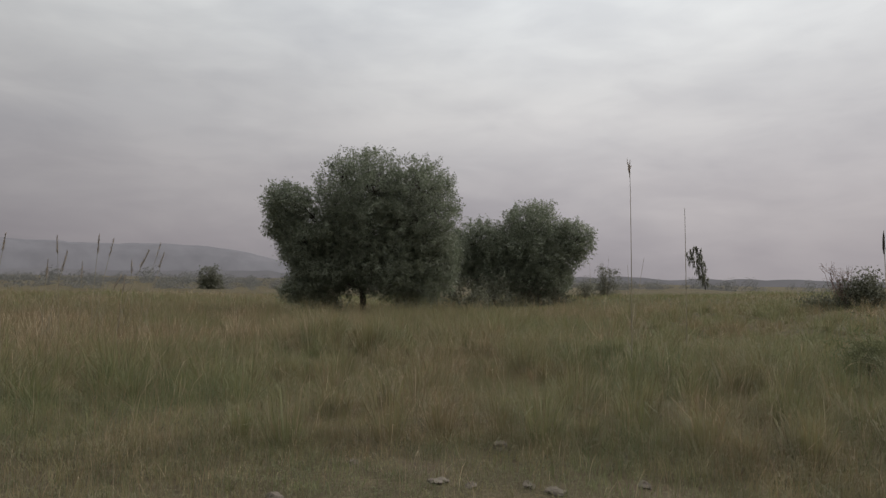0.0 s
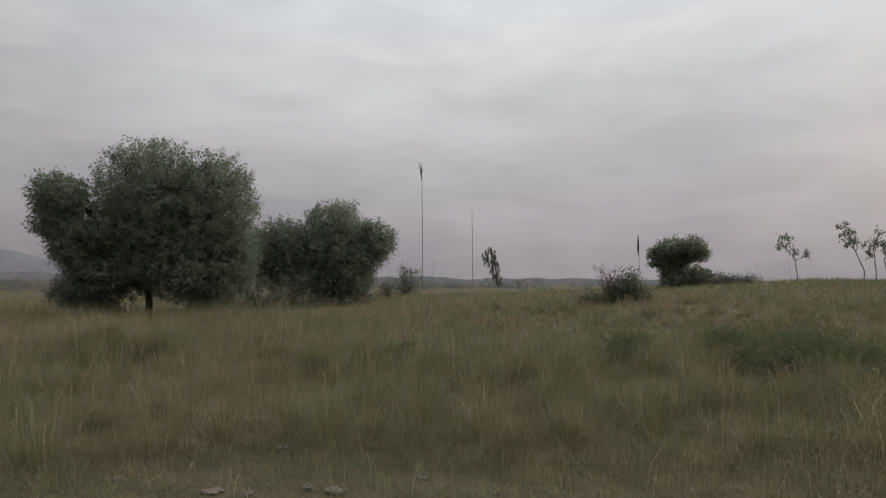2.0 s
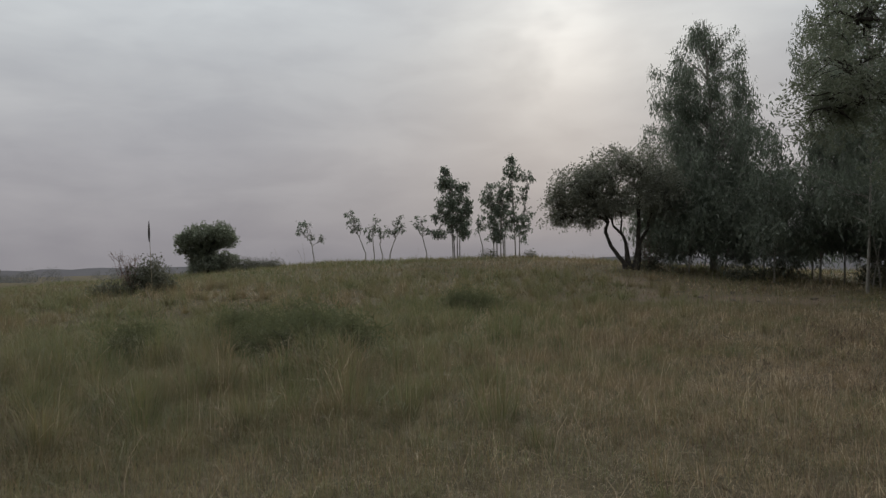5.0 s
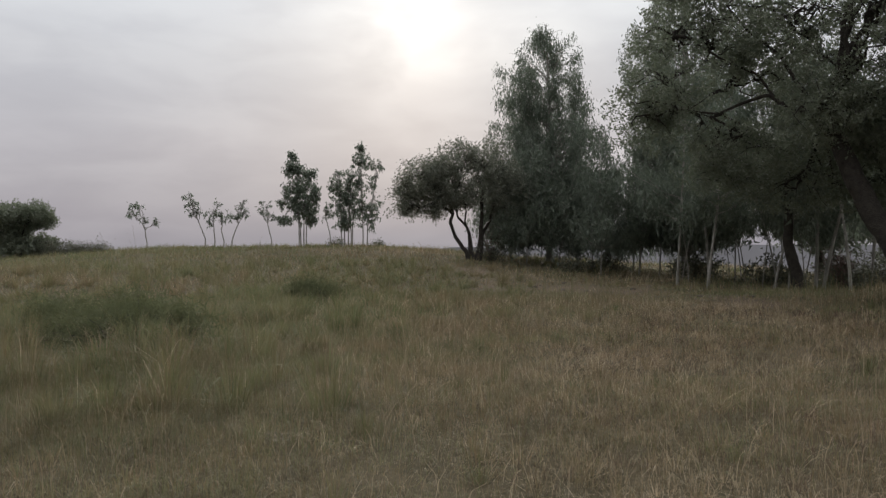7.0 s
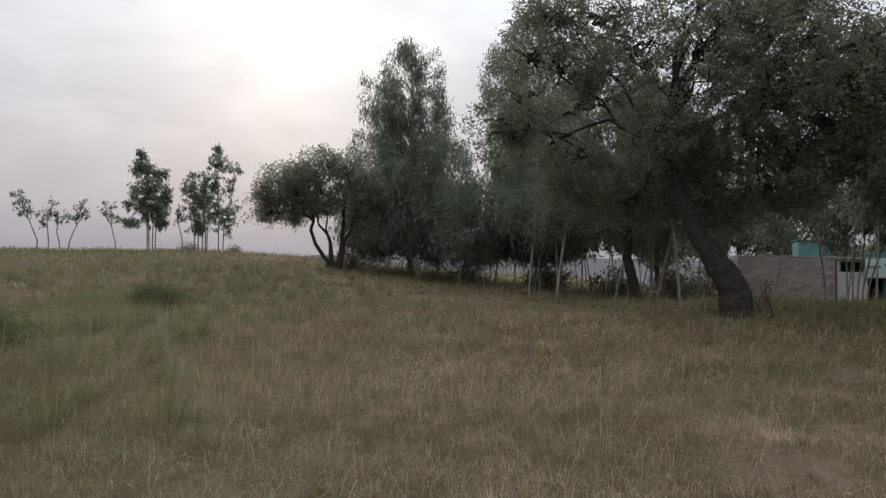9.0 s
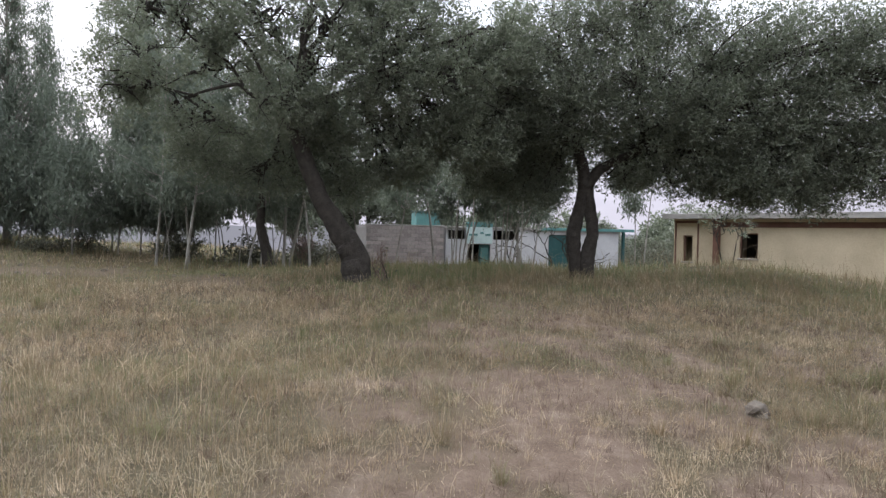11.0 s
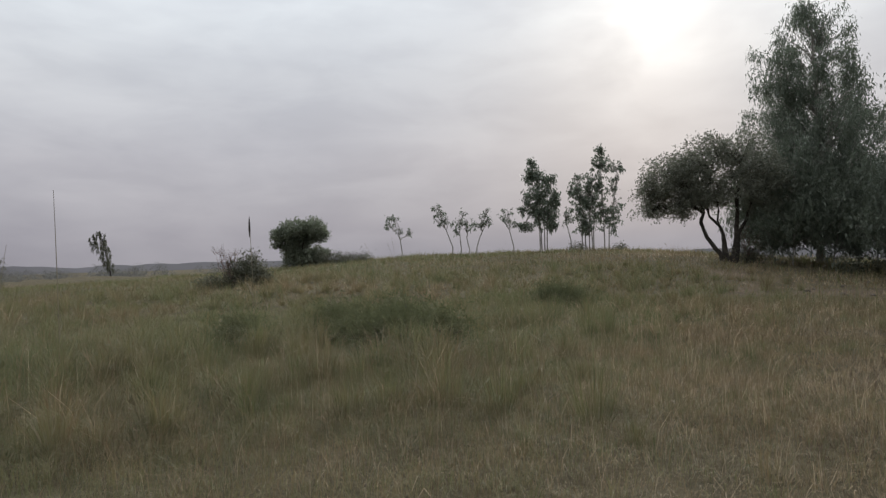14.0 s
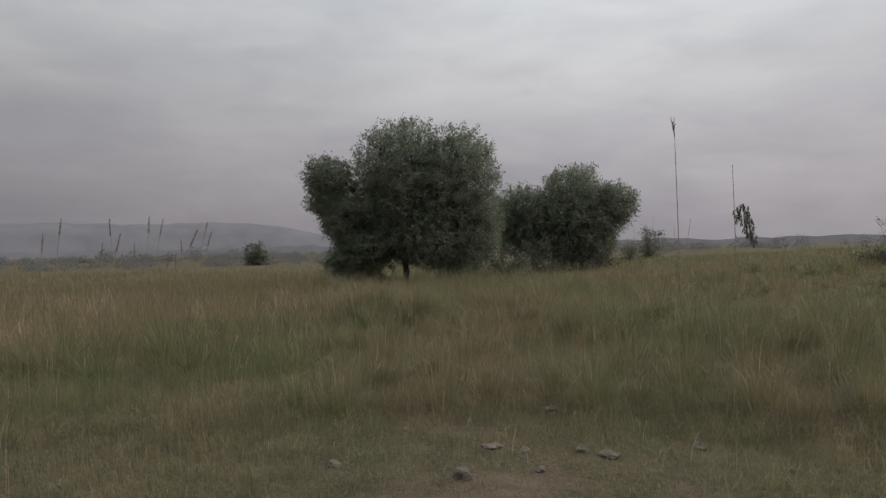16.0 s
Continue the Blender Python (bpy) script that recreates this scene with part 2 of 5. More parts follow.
class Heap:
    """Gathers corners and faces of one mesh."""

    def __init__(self):
        self.v, self.q, self.t, self.n = [], [], [], 0

    def add(self, v, quads=(), tris=()):
        v = np.asarray(v, dtype=float).reshape(-1, 3)
        self.v.append(v)
        if len(quads):
            self.q.append(np.asarray(quads) + self.n)
        if len(tris):
            self.t.append(np.asarray(tris) + self.n)
        self.n += len(v)

    def mesh(self, name, mat, smooth=False):
        polys = [np.concatenate(p) for p in (self.q, self.t) if p]
        return mesh_of(name, np.concatenate(self.v), polys, mat, smooth)

    def tube(self, pts, radii, sides=6, gnarl=0.0):
        pts = np.asarray(pts, dtype=float)
        radii = np.asarray(radii, dtype=float)
        d = np.gradient(pts, axis=0)
        d /= np.linalg.norm(d, axis=1)[:, None] + 1e-9
        up = np.where(np.abs(d[:, 2:3]) > 0.9, np.array([[1.0, 0, 0]]), np.array([[0, 0, 1.0]]))
        if np.abs(d[:, 2]).mean() > 0.5:
            up = np.tile(np.array([[1.0, 0, 0]]), (len(d), 1))
        a = np.cross(d, up)
        a /= np.linalg.norm(a, axis=1)[:, None] + 1e-9
        b = np.cross(d, a)
        ang = np.arange(sides) * 2 * np.pi / sides
        if gnarl:
            # ridges that run up the stem, twisting, and swellings
            along = np.concatenate([[0], np.cumsum(np.linalg.norm(np.diff(pts, axis=0), axis=1))])[:, None]
            turn = ang[None, :] + 0.5 * along
            lump = 0.55 * value_noise(4 + 1.6 * np.cos(turn) + 0 * along, 4 + 1.6 * np.sin(turn) + 0.35 * along, 0.8, 71) + 0.45 * value_noise(2 * np.cos(ang)[None, :] + 9 + 0 * along, 2 * np.sin(ang)[None, :] + 0.6 * along, 0.6, 72)
            radii = radii[:, None] * (1 + gnarl * 2 * (lump - 0.5))
            radii = radii[:, :, None]
        else:
            radii = radii[:, None, None]
        ring = (a[:, None, :] * np.cos(ang)[None, :, None] + b[:, None, :] * np.sin(ang)[None, :, None]) * radii
        v = (pts[:, None, :] + ring).reshape(-1, 3)
        k, s = np.meshgrid(np.arange(len(pts) - 1), np.arange(sides), indexing="ij")
        s2 = (s + 1) % sides
        quads = np.stack([k * sides + s, k * sides + s2, (k + 1) * sides + s2, (k + 1) * sides + s], -1).reshape(-1, 4)
        self.add(v, quads)


def box_bm(lo, hi, bevel=0.0):
    bm = bmesh.new()
    bmesh.ops.create_cube(bm, size=1)
    lo, hi = Vector(lo), Vector(hi)
    bmesh.ops.transform(bm, matrix=Matrix.LocRotScale((lo + hi) / 2, None, hi - lo), verts=bm.verts)
    if bevel:
        bmesh.ops.bevel(bm, geom=bm.edges[:], offset=bevel, segments=1, affect="EDGES")
    return bm


def bm_mesh(name, bm, mat):
    me = bpy.data.meshes.new(name)
    bm.to_mesh(me)
    bm.free()
    me.materials.append(mat)
    return me


# ---- the lie of the land ----


def smooth_step(x):
    x = np.clip(x, 0, 1)
    return x * x * (3 - 2 * x)


def value_noise(x, y, cell, seed=0):
    """Smooth noise from 0 to 1 on a grid of that cell size."""
    u, v = np.asarray(x, dtype=float) / cell, np.asarray(y, dtype=float) / cell
    i, j = np.floor(u).astype(np.int64), np.floor(v).astype(np.int64)
    fu, fv = smooth_step(u - i), smooth_step(v - j)

    def corner(a, b):
        h = (a * 374761393 + b * 668265263 + seed * 974634521) & 0x7FFFFFFF
        h = ((h ^ (h >> 13)) * 1274126177) & 0x7FFFFFFF
        return ((h ^ (h >> 16)) & 0xFFFF) / 65535.0
    return ((corner(i, j) * (1 - fu) + corner(i + 1, j) * fu) * (1 - fv)
            + (corner(i, j + 1) * (1 - fu) + corner(i + 1, j + 1) * fu) * fv)


def land(x, y):
    """Height of the ground: a low knoll to the east, a dip round the houses, a plain that falls away."""
    x, y = np.asarray(x, dtype=float), np.asarray(y, dtype=float)
    d, az = np.hypot(x, y), np.degrees(np.arctan2(-x, y))
    z = 1.66 * np.exp(-((az + 53) / 31) ** 2) * np.exp(-((d - 42) / 18) ** 2)
    z -= 0.22 * np.exp(-((az + 51) / 7) ** 2) * np.exp(-((d - 37) / 10) ** 2)
    z += 0.27 * np.exp(-((az + 67) / 5) ** 2) * np.exp(-((d - 31) / 5) ** 2) - 0.1 * np.exp(-((az + 22) / 7) ** 2) * np.exp(-((d - 38) / 12) ** 2)
    z += 0.6 * np.exp(-((az + 20) / 5) ** 2) * np.exp(-((d - 73) / 14) ** 2)
    z += 0.32 * np.exp(-((az + 100) / 25) ** 2) * np.exp(-((d - 17) / 9) ** 2)
    z += 0.3 * np.exp(-((az + 116) / 20) ** 2) * np.exp(-((d - 20) / 6) ** 2) + 0.5 * np.exp(-((az + 131) / 9) ** 2) * np.exp(-((d - 22) / 4) ** 2)
    z -= 1.25 * smooth_step((0.8 * x - 0.6 * y - 22) / 14) * smooth_step((-1 - y) / 8)
    z -= 16 * smooth_step((d - 37) / 90) * smooth_step((-60 - az) / 14) * smooth_step((az + 108) / 10)
    z -= 2.2 * smooth_step((d - 70) / 250)
    z += (0.10 * (value_noise(x, y, 3.1, 1) - 0.5) + 0.05 * (value_noise(x, y, 0.9, 2) - 0.5)) * smooth_step((d - 1) / 4)
    z += 0.3 * (value_noise(x, y, 11, 3) - 0.5) * smooth_step((d - 8) / 20)
    return z


def bareness(x, y):
    """Where the soil shows: trodden patches to the south-east and a track under the trees."""
    d, az = np.hypot(x, y), np.degrees(np.arctan2(-x, y))
    n = 0.32 * value_noise(x, y, 1.9, 11) + 0.38 * value_noise(x, y, 0.6, 12) + 0.3 * value_noise(x, y, 0.22, 13)
    patch = 0.9 * smooth_step((n - 0.475 + 0.035 * smooth_step((-94 - az) / 10)) / 0.11) * smooth_step((-86 - az) / 22) * smooth_step((az + 178) / 25) * smooth_step((15 - d) / 5)
    feet = smooth_step((n - 0.52) / 0.14) * smooth_step((7.5 - d) / 2) * 0.7 * np.exp(-((az + 8) / 16) ** 2)
    along = np.clip((-69.5 - az) / 19, 0, 1.3)
    track = np.exp(-((d - (26.5 - 9.5 * along)) / 1.6) ** 2) * smooth_step((-66 - az) / 3) * smooth_step((az + 104) / 8)
    track = (0.7 + 0.3 * np.exp(-((az + 72) / 4) ** 2)) * track * smooth_step((n - 0.34) / 0.22)
    court = np.exp(-((az + 74) / 6) ** 2) * np.exp(-((d - 21.5) / 3.2) ** 2) * smooth_step((n - 0.36) / 0.16)
    return np.clip(np.maximum(np.maximum(patch, feet), np.maximum(track, 0.8 * court)), 0, 1)


def build_ground():
    rings = np.concatenate([[0.0], np.geomspace(0.4, 3200, 170)])
    seg = 320
    ang = np.arange(seg) * 2 * np.pi / seg
    x = rings[:, None] * np.cos(ang)[None, :]
    y = rings[:, None] * np.sin(ang)[None, :]
    v = np.stack([x, y, land(x, y)], -1).reshape(-1, 3)
    k, s = np.meshgrid(np.arange(len(rings) - 1), np.arange(seg), indexing="ij")
    s2 = (s + 1) % seg
    quads = np.stack([k * seg + s, (k + 1) * seg + s, (k + 1) * seg + s2, k * seg + s2], -1)
    tris = quads[0][:, [0, 1, 2]]
    me = mesh_of("ground", v, [quads[1:].reshape(-1, 4), tris], GROUND, True, point_attr=("bare", bareness(x, y).ravel()))
    tagged(new("ground", me), "grassy uneven field with trodden bare soil patches", "ground", kind="structure")


build_ground()

# distant ridge and misty plain: backdrops with the mist painted in and glowing
def build_ridge():
    az = np.radians(np.linspace(4, 60, 120))
    deg = np.degrees(az)
    top = 1500 * np.tan(np.radians(2.45 * smooth_step((deg - 7) / 13) * (0.93 + 0.12 * value_noise(deg, deg * 0, 4.5, 5) + 0.05 * value_noise(deg, deg * 0, 0.8, 6))))
    h = Heap()
    rows = []
    for back, lift in ((0, 0.0), (30, 0.55), (80, 0.9), (160, 1.0), (420, 0.2)):
        r = 1500 + back
        rows.append(np.stack([-np.sin(az) * r, np.cos(az) * r, -6 + (top + 6) * lift], -1))
    v = np.concatenate(rows)
    n = len(az)
    k, s = np.meshgrid(np.arange(len(rows) - 1), np.arange(n - 1), indexing="ij")
    h.add(v, np.stack([k * n + s, k * n + s + 1, (k + 1) * n + s + 1, (k + 1) * n + s], -1).reshape(-1, 4))
    tagged(new("backdrop_ridge", h.mesh("backdrop_ridge", RIDGE, True)), "long low hill ridge with mist grey and a faint glow put in its colour", "hill", kind="structure")


build_ridge()


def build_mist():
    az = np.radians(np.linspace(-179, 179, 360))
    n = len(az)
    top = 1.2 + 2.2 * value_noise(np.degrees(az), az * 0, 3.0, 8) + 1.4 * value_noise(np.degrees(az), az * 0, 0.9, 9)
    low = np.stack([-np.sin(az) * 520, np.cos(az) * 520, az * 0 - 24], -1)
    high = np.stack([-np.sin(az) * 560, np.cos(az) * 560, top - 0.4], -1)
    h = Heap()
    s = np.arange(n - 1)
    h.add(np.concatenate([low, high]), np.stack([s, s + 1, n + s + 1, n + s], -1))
    tagged(new("backdrop_plain", h.mesh("backdrop_plain", MIST, True)), "backdrop band of far plain and scrub, painted mist grey and faintly glowing", "plain", kind="structure")


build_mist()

# ---- leaves and trees ----


def leaf_mesh(name, at, way, length, width, tint, mat, whole=False):
    """Lance-shaped leaves at the given places, along the given ways: folded blades, or single slivers for trees farther off."""
    n = len(at)
    side = np.cross(way, rng.normal(size=(n, 3)))
    side /= np.linalg.norm(side, axis=1)[:, None] + 1e-9
    fold = np.cross(side, way)
    tip = at + way * length[:, None] - fold * (length * 0.12)[:, None]
    if not whole:
        low = at + way * (length * 0.25)[:, None]
        v = np.stack([low + side * (width * 0.62)[:, None], tip, low - side * (width * 0.62)[:, None] - way * (length * 0.2)[:, None]], 1).reshape(-1, 3)
        return mesh_of(name, v, [np.arange(n)[:, None] * 3 + np.array([[0, 1, 2]])], mat, False, np.repeat(tint, 3))
    mid = at + way * (length * 0.45)[:, None]
    v = np.stack([at, mid + side * (width / 2)[:, None] + fold * (width * 0.2)[:, None], tip, mid - side * (width / 2)[:, None] + fold * (width * 0.2)[:, None]], 1).reshape(-1, 3)
    i = np.arange(n)[:, None] * 4
    return mesh_of(name, v, [i + np.array([[0, 1, 2]]), i + np.array([[0, 2, 3]])], mat, False, np.repeat(tint, 4))


def unit(v):
    return v / (np.linalg.norm(v, axis=-1, keepdims=True) + 1e-9)


def bend(a, b, n, sag, wiggle=0.0):
    """A curved way from a to b; sag lifts or drops its middle."""
    t = np.linspace(0, 1, n)[:, None]
    p = np.asarray(a) * (1 - t) + np.asarray(b) * t
    p[:, 2] += sag * 4 * (t * (1 - t))[:, 0]
    if wiggle:
        p[1:-1] += rng.normal(size=(n - 2, 3)) * wiggle
    return p


def ball_points(n, lobe, hollow):
    """Places inside a lobe (centre, radii), denser towards its skin."""
    d = unit(rng.normal(size=(n, 3)))
    r = rng.random(n) ** hollow
    lump = 0.86 + 0.28 * value_noise(d[:, 0] * 3 + d[:, 2] * 2 + lobe[0], d[:, 1] * 3 + d[:, 2] * 1.3 + lobe[1], 0.8, 21)
    return np.array(lobe[:3]) + d * (r * lump)[:, None] * np.array(lobe[3:6])


def broad_tree(name, x, y, label, stems, lobes, density, leaf=(0.09, 0.035), leaf_mat=None, group="", spread=0.16, per=34,
               twig=0.012, gaps=0.34, category="tree", base_z=None, hollow=0.42, turn=0.0, sprigs=1.7, whole=False, bark=None, droop=0.0, fine=1.0, gnarl=0.0):
    """A thorny broad-crowned tree. stems: lists of (points, radii) from the base; lobes: (stem, centre, radii, and gaps where they differ)."""
    z0 = float(land(x, y)) - 0.05 if base_z is None else base_z
    root = tagged(new(name), label, category, group)
    root.location, root.rotation_euler = (x, y, z0), (0, 0, radians(turn))
    wood, limbs, ends = Heap(), Heap(), []
    for pts, radii in stems:
        fine_t = np.linspace(0, 1, len(pts) * 4)
        base_t = np.linspace(0, 1, len(pts))
        p = np.stack([np.interp(fine_t, base_t, np.array(pts, dtype=float)[:, k]) for k in range(3)], -1)
        p[1:-1] += rng.normal(size=(len(p) - 2, 3)) * 0.05 * np.interp(fine_t, base_t, radii)[1:-1, None]
        r = np.interp(fine_t, base_t, radii) * (1 + (0.008 if gnarl else 0.035) * rng.normal(size=len(p)))
        if gnarl:
            far_t = np.linspace(0, 1, len(p) * 4)
            q = np.stack([np.interp(far_t, fine_t, p[:, k]) for k in range(3)], -1)
            wood.tube(q, np.interp(far_t, fine_t, r), 18, gnarl)
        else:
            wood.tube(p, r, 9)
        ends.append((p[-1], r[-1]))
    spots = []
    for stem, *lobe in lobes:
        end, r_end = ends[stem]
        c = np.array(lobe[:3])
        core = bend(end, c, 7, 0.12 * np.linalg.norm(c - end), 0.06)
        limbs.tube(core, np.linspace(r_end * 0.8, min(r_end * 0.6, 0.035), 7), 6)
        volume = lobe[3] * lobe[4] * lobe[5]
        n = int(density * volume ** 0.72)
        pts = ball_points(n, lobe[:6], hollow)
        clump = 0.5 * value_noise(pts[:, 0] + pts[:, 2] * 0.7, pts[:, 1] + pts[:, 2] * 0.6, 0.6, 31) + 0.5 * value_noise(pts[:, 0] - pts[:, 2] * 0.9, pts[:, 1] + pts[:, 0] * 0.3, 0.5, 32)
        keep = clump > (lobe[6] if len(lobe) > 6 else gaps) + 0.06 * rng.normal(size=n)
        pts = pts[keep]
        # boughs towards a few hubs, then twigs out to the leaf clusters
        hubs = ball_points(max(6, int(7 * volume ** 0.5)), (*lobe[:3], *(0.62 * np.array(lobe[3:6]))), 0.5)
        starts = []
        for hub in hubs:
            path = bend(core[rng.integers(2, 7)], hub, 6, 0.12, 0.07)
            limbs.tube(path, np.linspace(0.04, 0.012, 6) * fine, 5)
            starts.append(path[1:])
        starts = np.concatenate(starts)
        if len(pts):
            near = np.argmin(((pts[:, None, :] - starts[None]) ** 2).sum(-1), axis=1)
            for q, h in zip(pts[::3], near[::3]):
                limbs.tube(bend(starts[h], q, 3, 0.05, 0.02), np.array([twig * 0.8, twig * 0.6, twig * 0.3]), 3)
        spots.append(pts)
    spots = np.concatenate(spots)
    n = len(spots) * per
    # leaves sit along short sprigs that point up and outwards
    hub = spots.mean(axis=0)
    sprig = unit(unit(spots - hub) * 0.8 + rng.normal(size=spots.shape) * 0.6 + np.array([0, 0, 0.45]))
    along = rng.uniform(-0.6, 1.0, n) * spread * sprigs
    at = np.repeat(spots, per, axis=0) + np.repeat(sprig, per, axis=0) * along[:, None] + rng.normal(size=(n, 3)) * spread * 0.5
    way = unit(np.repeat(sprig, per, axis=0) * 0.8 * (droop == 0) + rng.normal(size=(n, 3)) * (1 if droop == 0 else 0.6) - np.array([0, 0, droop]))
    tint = np.clip(np.repeat(rng.random(len(spots)), per) * 0.6 + rng.random(n) * 0.45, 0, 1)
    size = rng.uniform(0.6, 1.3, n)
    part("trunk", wood.mesh("trunk", bark or BARK, True), root)
    tagged(part("branching", limbs.mesh("branching", bark or BARK, True), root), kind="stuff")
    part("crown", leaf_mesh("crown", at, way, leaf[0] * size, leaf[1] * size, tint, leaf_mat or ACACIA_LEAF, whole), root)
    return root


def gum_tree(name, x, y, label, tall, bare, wide, clusters, per=22, leaf=(0.14, 0.03), lean=(0, 0), radius=0.07, group="", shape=1.0,
             base_z=None, stems=1, spread=0.17, top_round=0.5, turn=0.0, bunch=0.4, limb_load=9, low=0.62, apart=0.25):
    """A slim eucalyptus: pale stem, steep side limbs, hanging leaves in ragged bunches."""
    z0 = float(land(x, y)) - 0.05 if base_z is None else base_z
    root = tagged(new(name), label, "tree", group)
    root.location, root.rotation_euler = (x, y, z0), (0, 0, radians(turn))
    wood, limbs = Heap(), Heap()
    spots = []
    for k in range(stems):
        off = np.array([rng.normal() * apart, rng.normal() * apart, 0]) * (stems > 1)
        high = tall * (1 if k == 0 else rng.uniform(0.7, 0.95))
        t = np.linspace(0, 1, 12)
        axis = np.stack([off[0] + lean[0] * t ** 1.3 + 0.05 * tall * 0.12 * np.sin(5 * t + k), off[1] + lean[1] * t ** 1.3 + 0.05 * tall * 0.12 * np.sin(4 * t + 2 * k), high * t], -1)
        axis[1:, :2] += off[:2] * 1.5 * t[1:, None]
        wood.tube(axis, radius * (1 - 0.85 * t), 7)
        n_limb = max(3, int(clusters / stems / limb_load))
        heights = bare + (high - bare) * (1 - rng.random(n_limb) ** low)
        for hz in heights:
            u = (hz - bare) / max(high - bare, 0.1)
            reach = wide * ((1 - u) ** shape * (0.55 + 0.45 * min(1, u / 0.2)) + 0.08 * top_round) * (0.4 + 0.68 * rng.random() ** 0.6)
            a = rng.random() * 2 * np.pi
            foot_z = max(hz - reach * rng.uniform(0.3, 0.9), bare * 0.85)
            base = np.array([np.interp(foot_z / high, t, axis[:, i]) for i in range(3)])
            centre = np.array([np.interp(hz / high, t, axis[:, i]) for i in range(3)])
            tip = centre + np.array([np.cos(a) * reach, np.sin(a) * reach, 0])
            b = bend(base, tip, 5, -0.06 * reach, 0.03)
            limbs.tube(b, np.linspace(radius * 0.32 * (1 - 0.7 * u) + 0.006, 0.006, 5), 5)
            m = max(3, int(limb_load * rng.uniform(0.6, 1.3)))
            f = rng.uniform(bunch, 1.02, m)[:, None]
            spots.append(base + (tip - base) * f + rng.normal(size=(m, 3)) * 0.1 * (0.6 + 0.5 * reach) * np.array([1, 1, 0.9]))
        spots.append(axis[-1] + rng.normal(size=(5, 3)) * np.array([0.14, 0.14, 0.3]) * (0.4 + wide * 0.25))
    spots = np.concatenate(spots)
    n = len(spots) * per
    at = np.repeat(spots, per, axis=0) + rng.normal(size=(n, 3)) * spread * np.array([1, 1, 1.35])
    way = unit(rng.normal(size=(n, 3)) * 0.55 + np.array([0, 0, -1.0]))
    tint = np.clip(np.repeat(rng.random(len(spots)), per) * 0.6 + rng.random(n) * 0.45, 0, 1)
    size = rng.uniform(0.65, 1.3, n)
    part("trunk", wood.mesh("trunk", PALE_BARK, True), root)
    tagged(part("branching", limbs.mesh("branching", PALE_BARK, True), root), kind="stuff")
    part("crown", leaf_mesh("crown", at, way, leaf[0] * size, leaf[1] * size, tint, GUM_LEAF), root)
    return root


def cone_gum(x, y, label, tall, profile, boughs=330, turn=-76, windows=0.59, lop=1.0, per=24, low=1.3):
    """A eucalyptus with a pointed crown: limbs that rise, then hang their leafy ends; profile: (height, half width)."""
    root = tagged(new("tall_eucalyptus"), label, "tree")
    root.location, root.rotation_euler = (x, y, float(land(x, y)) - 0.05), (0, 0, radians(turn))
    wood, limbs, spots = Heap(), Heap(), []
    t = np.linspace(0, 1, 14)
    axis = np.stack([0.12 * np.sin(4 * t), 0.1 * np.sin(3 * t + 1), tall * 0.97 * t], -1)
    wood.tube(axis, 0.17 * (1 - 0.92 * t) + 0.008, 9)
    hs, ws = zip(*profile)
    for k in range(boughs):
        z = low + (tall - 0.2 - low) * (1 - (1 - (k + rng.random()) / boughs) ** 0.7)
        a = k * 2.4 + rng.normal() * 0.5
        reach = np.interp(z, hs, ws) * (0.45 + 0.62 * rng.random() ** 0.5) * (1 + 0.12 * math.sin(3 * a + z * 1.7)) * (1 - lop * math.cos(a) * (0.17 * math.exp(-((z - 8.9) / 1.5) ** 2) + 0.03))
        z_foot = max(0.8, z - 0.75 * reach)
        foot = np.array([np.interp(z_foot, axis[:, 2], axis[:, i]) for i in range(3)])
        tip = np.array([math.cos(a) * reach, math.sin(a) * reach, z])
        way = bend(foot, tip, 6, 0.16 * reach, 0.03)
        limbs.tube(way, np.linspace(0.028 * (1 - 0.6 * z / tall) + 0.006, 0.005, 6), 4)
        m = 5 + int(3.0 * reach)
        f = rng.uniform(0.35, 1.0, m)
        at = np.stack([np.interp(f, np.linspace(0, 1, 6), way[:, i]) for i in range(3)], -1)
        spots.append(at + rng.normal(size=(m, 3)) * (0.12, 0.12, 0.1) - np.array([0, 0, 0.16]))
    spots = np.concatenate(spots)
    # the upper crown opens in windows between its limbs
    hole = value_noise(spots[:, 0] + 7, spots[:, 2] + 0.4 * spots[:, 1], 0.42, 83)
    spots = spots[(hole < windows) | (spots[:, 2] < 4.4)]
    n = len(spots) * per
    at = np.repeat(spots, per, axis=0) + rng.normal(size=(n, 3)) * (0.12, 0.12, 0.19)
    way = unit(rng.normal(size=(n, 3)) * 0.45 + np.array([0, 0, -1.0]))
    tint = np.clip(np.repeat(rng.random(len(spots)), per) * 0.6 + rng.random(n) * 0.45, 0, 1)
    size = rng.uniform(0.65, 1.3, n)
    part("trunk", wood.mesh("trunk", PALE_BARK, True), root)
    tagged(part("branching", limbs.mesh("branching", PALE_BARK, True), root), kind="stuff")
    part("crown", leaf_mesh("crown", at, way, 0.23 * size, 0.036 * size, tint, GUM_LEAF), root)
    return root


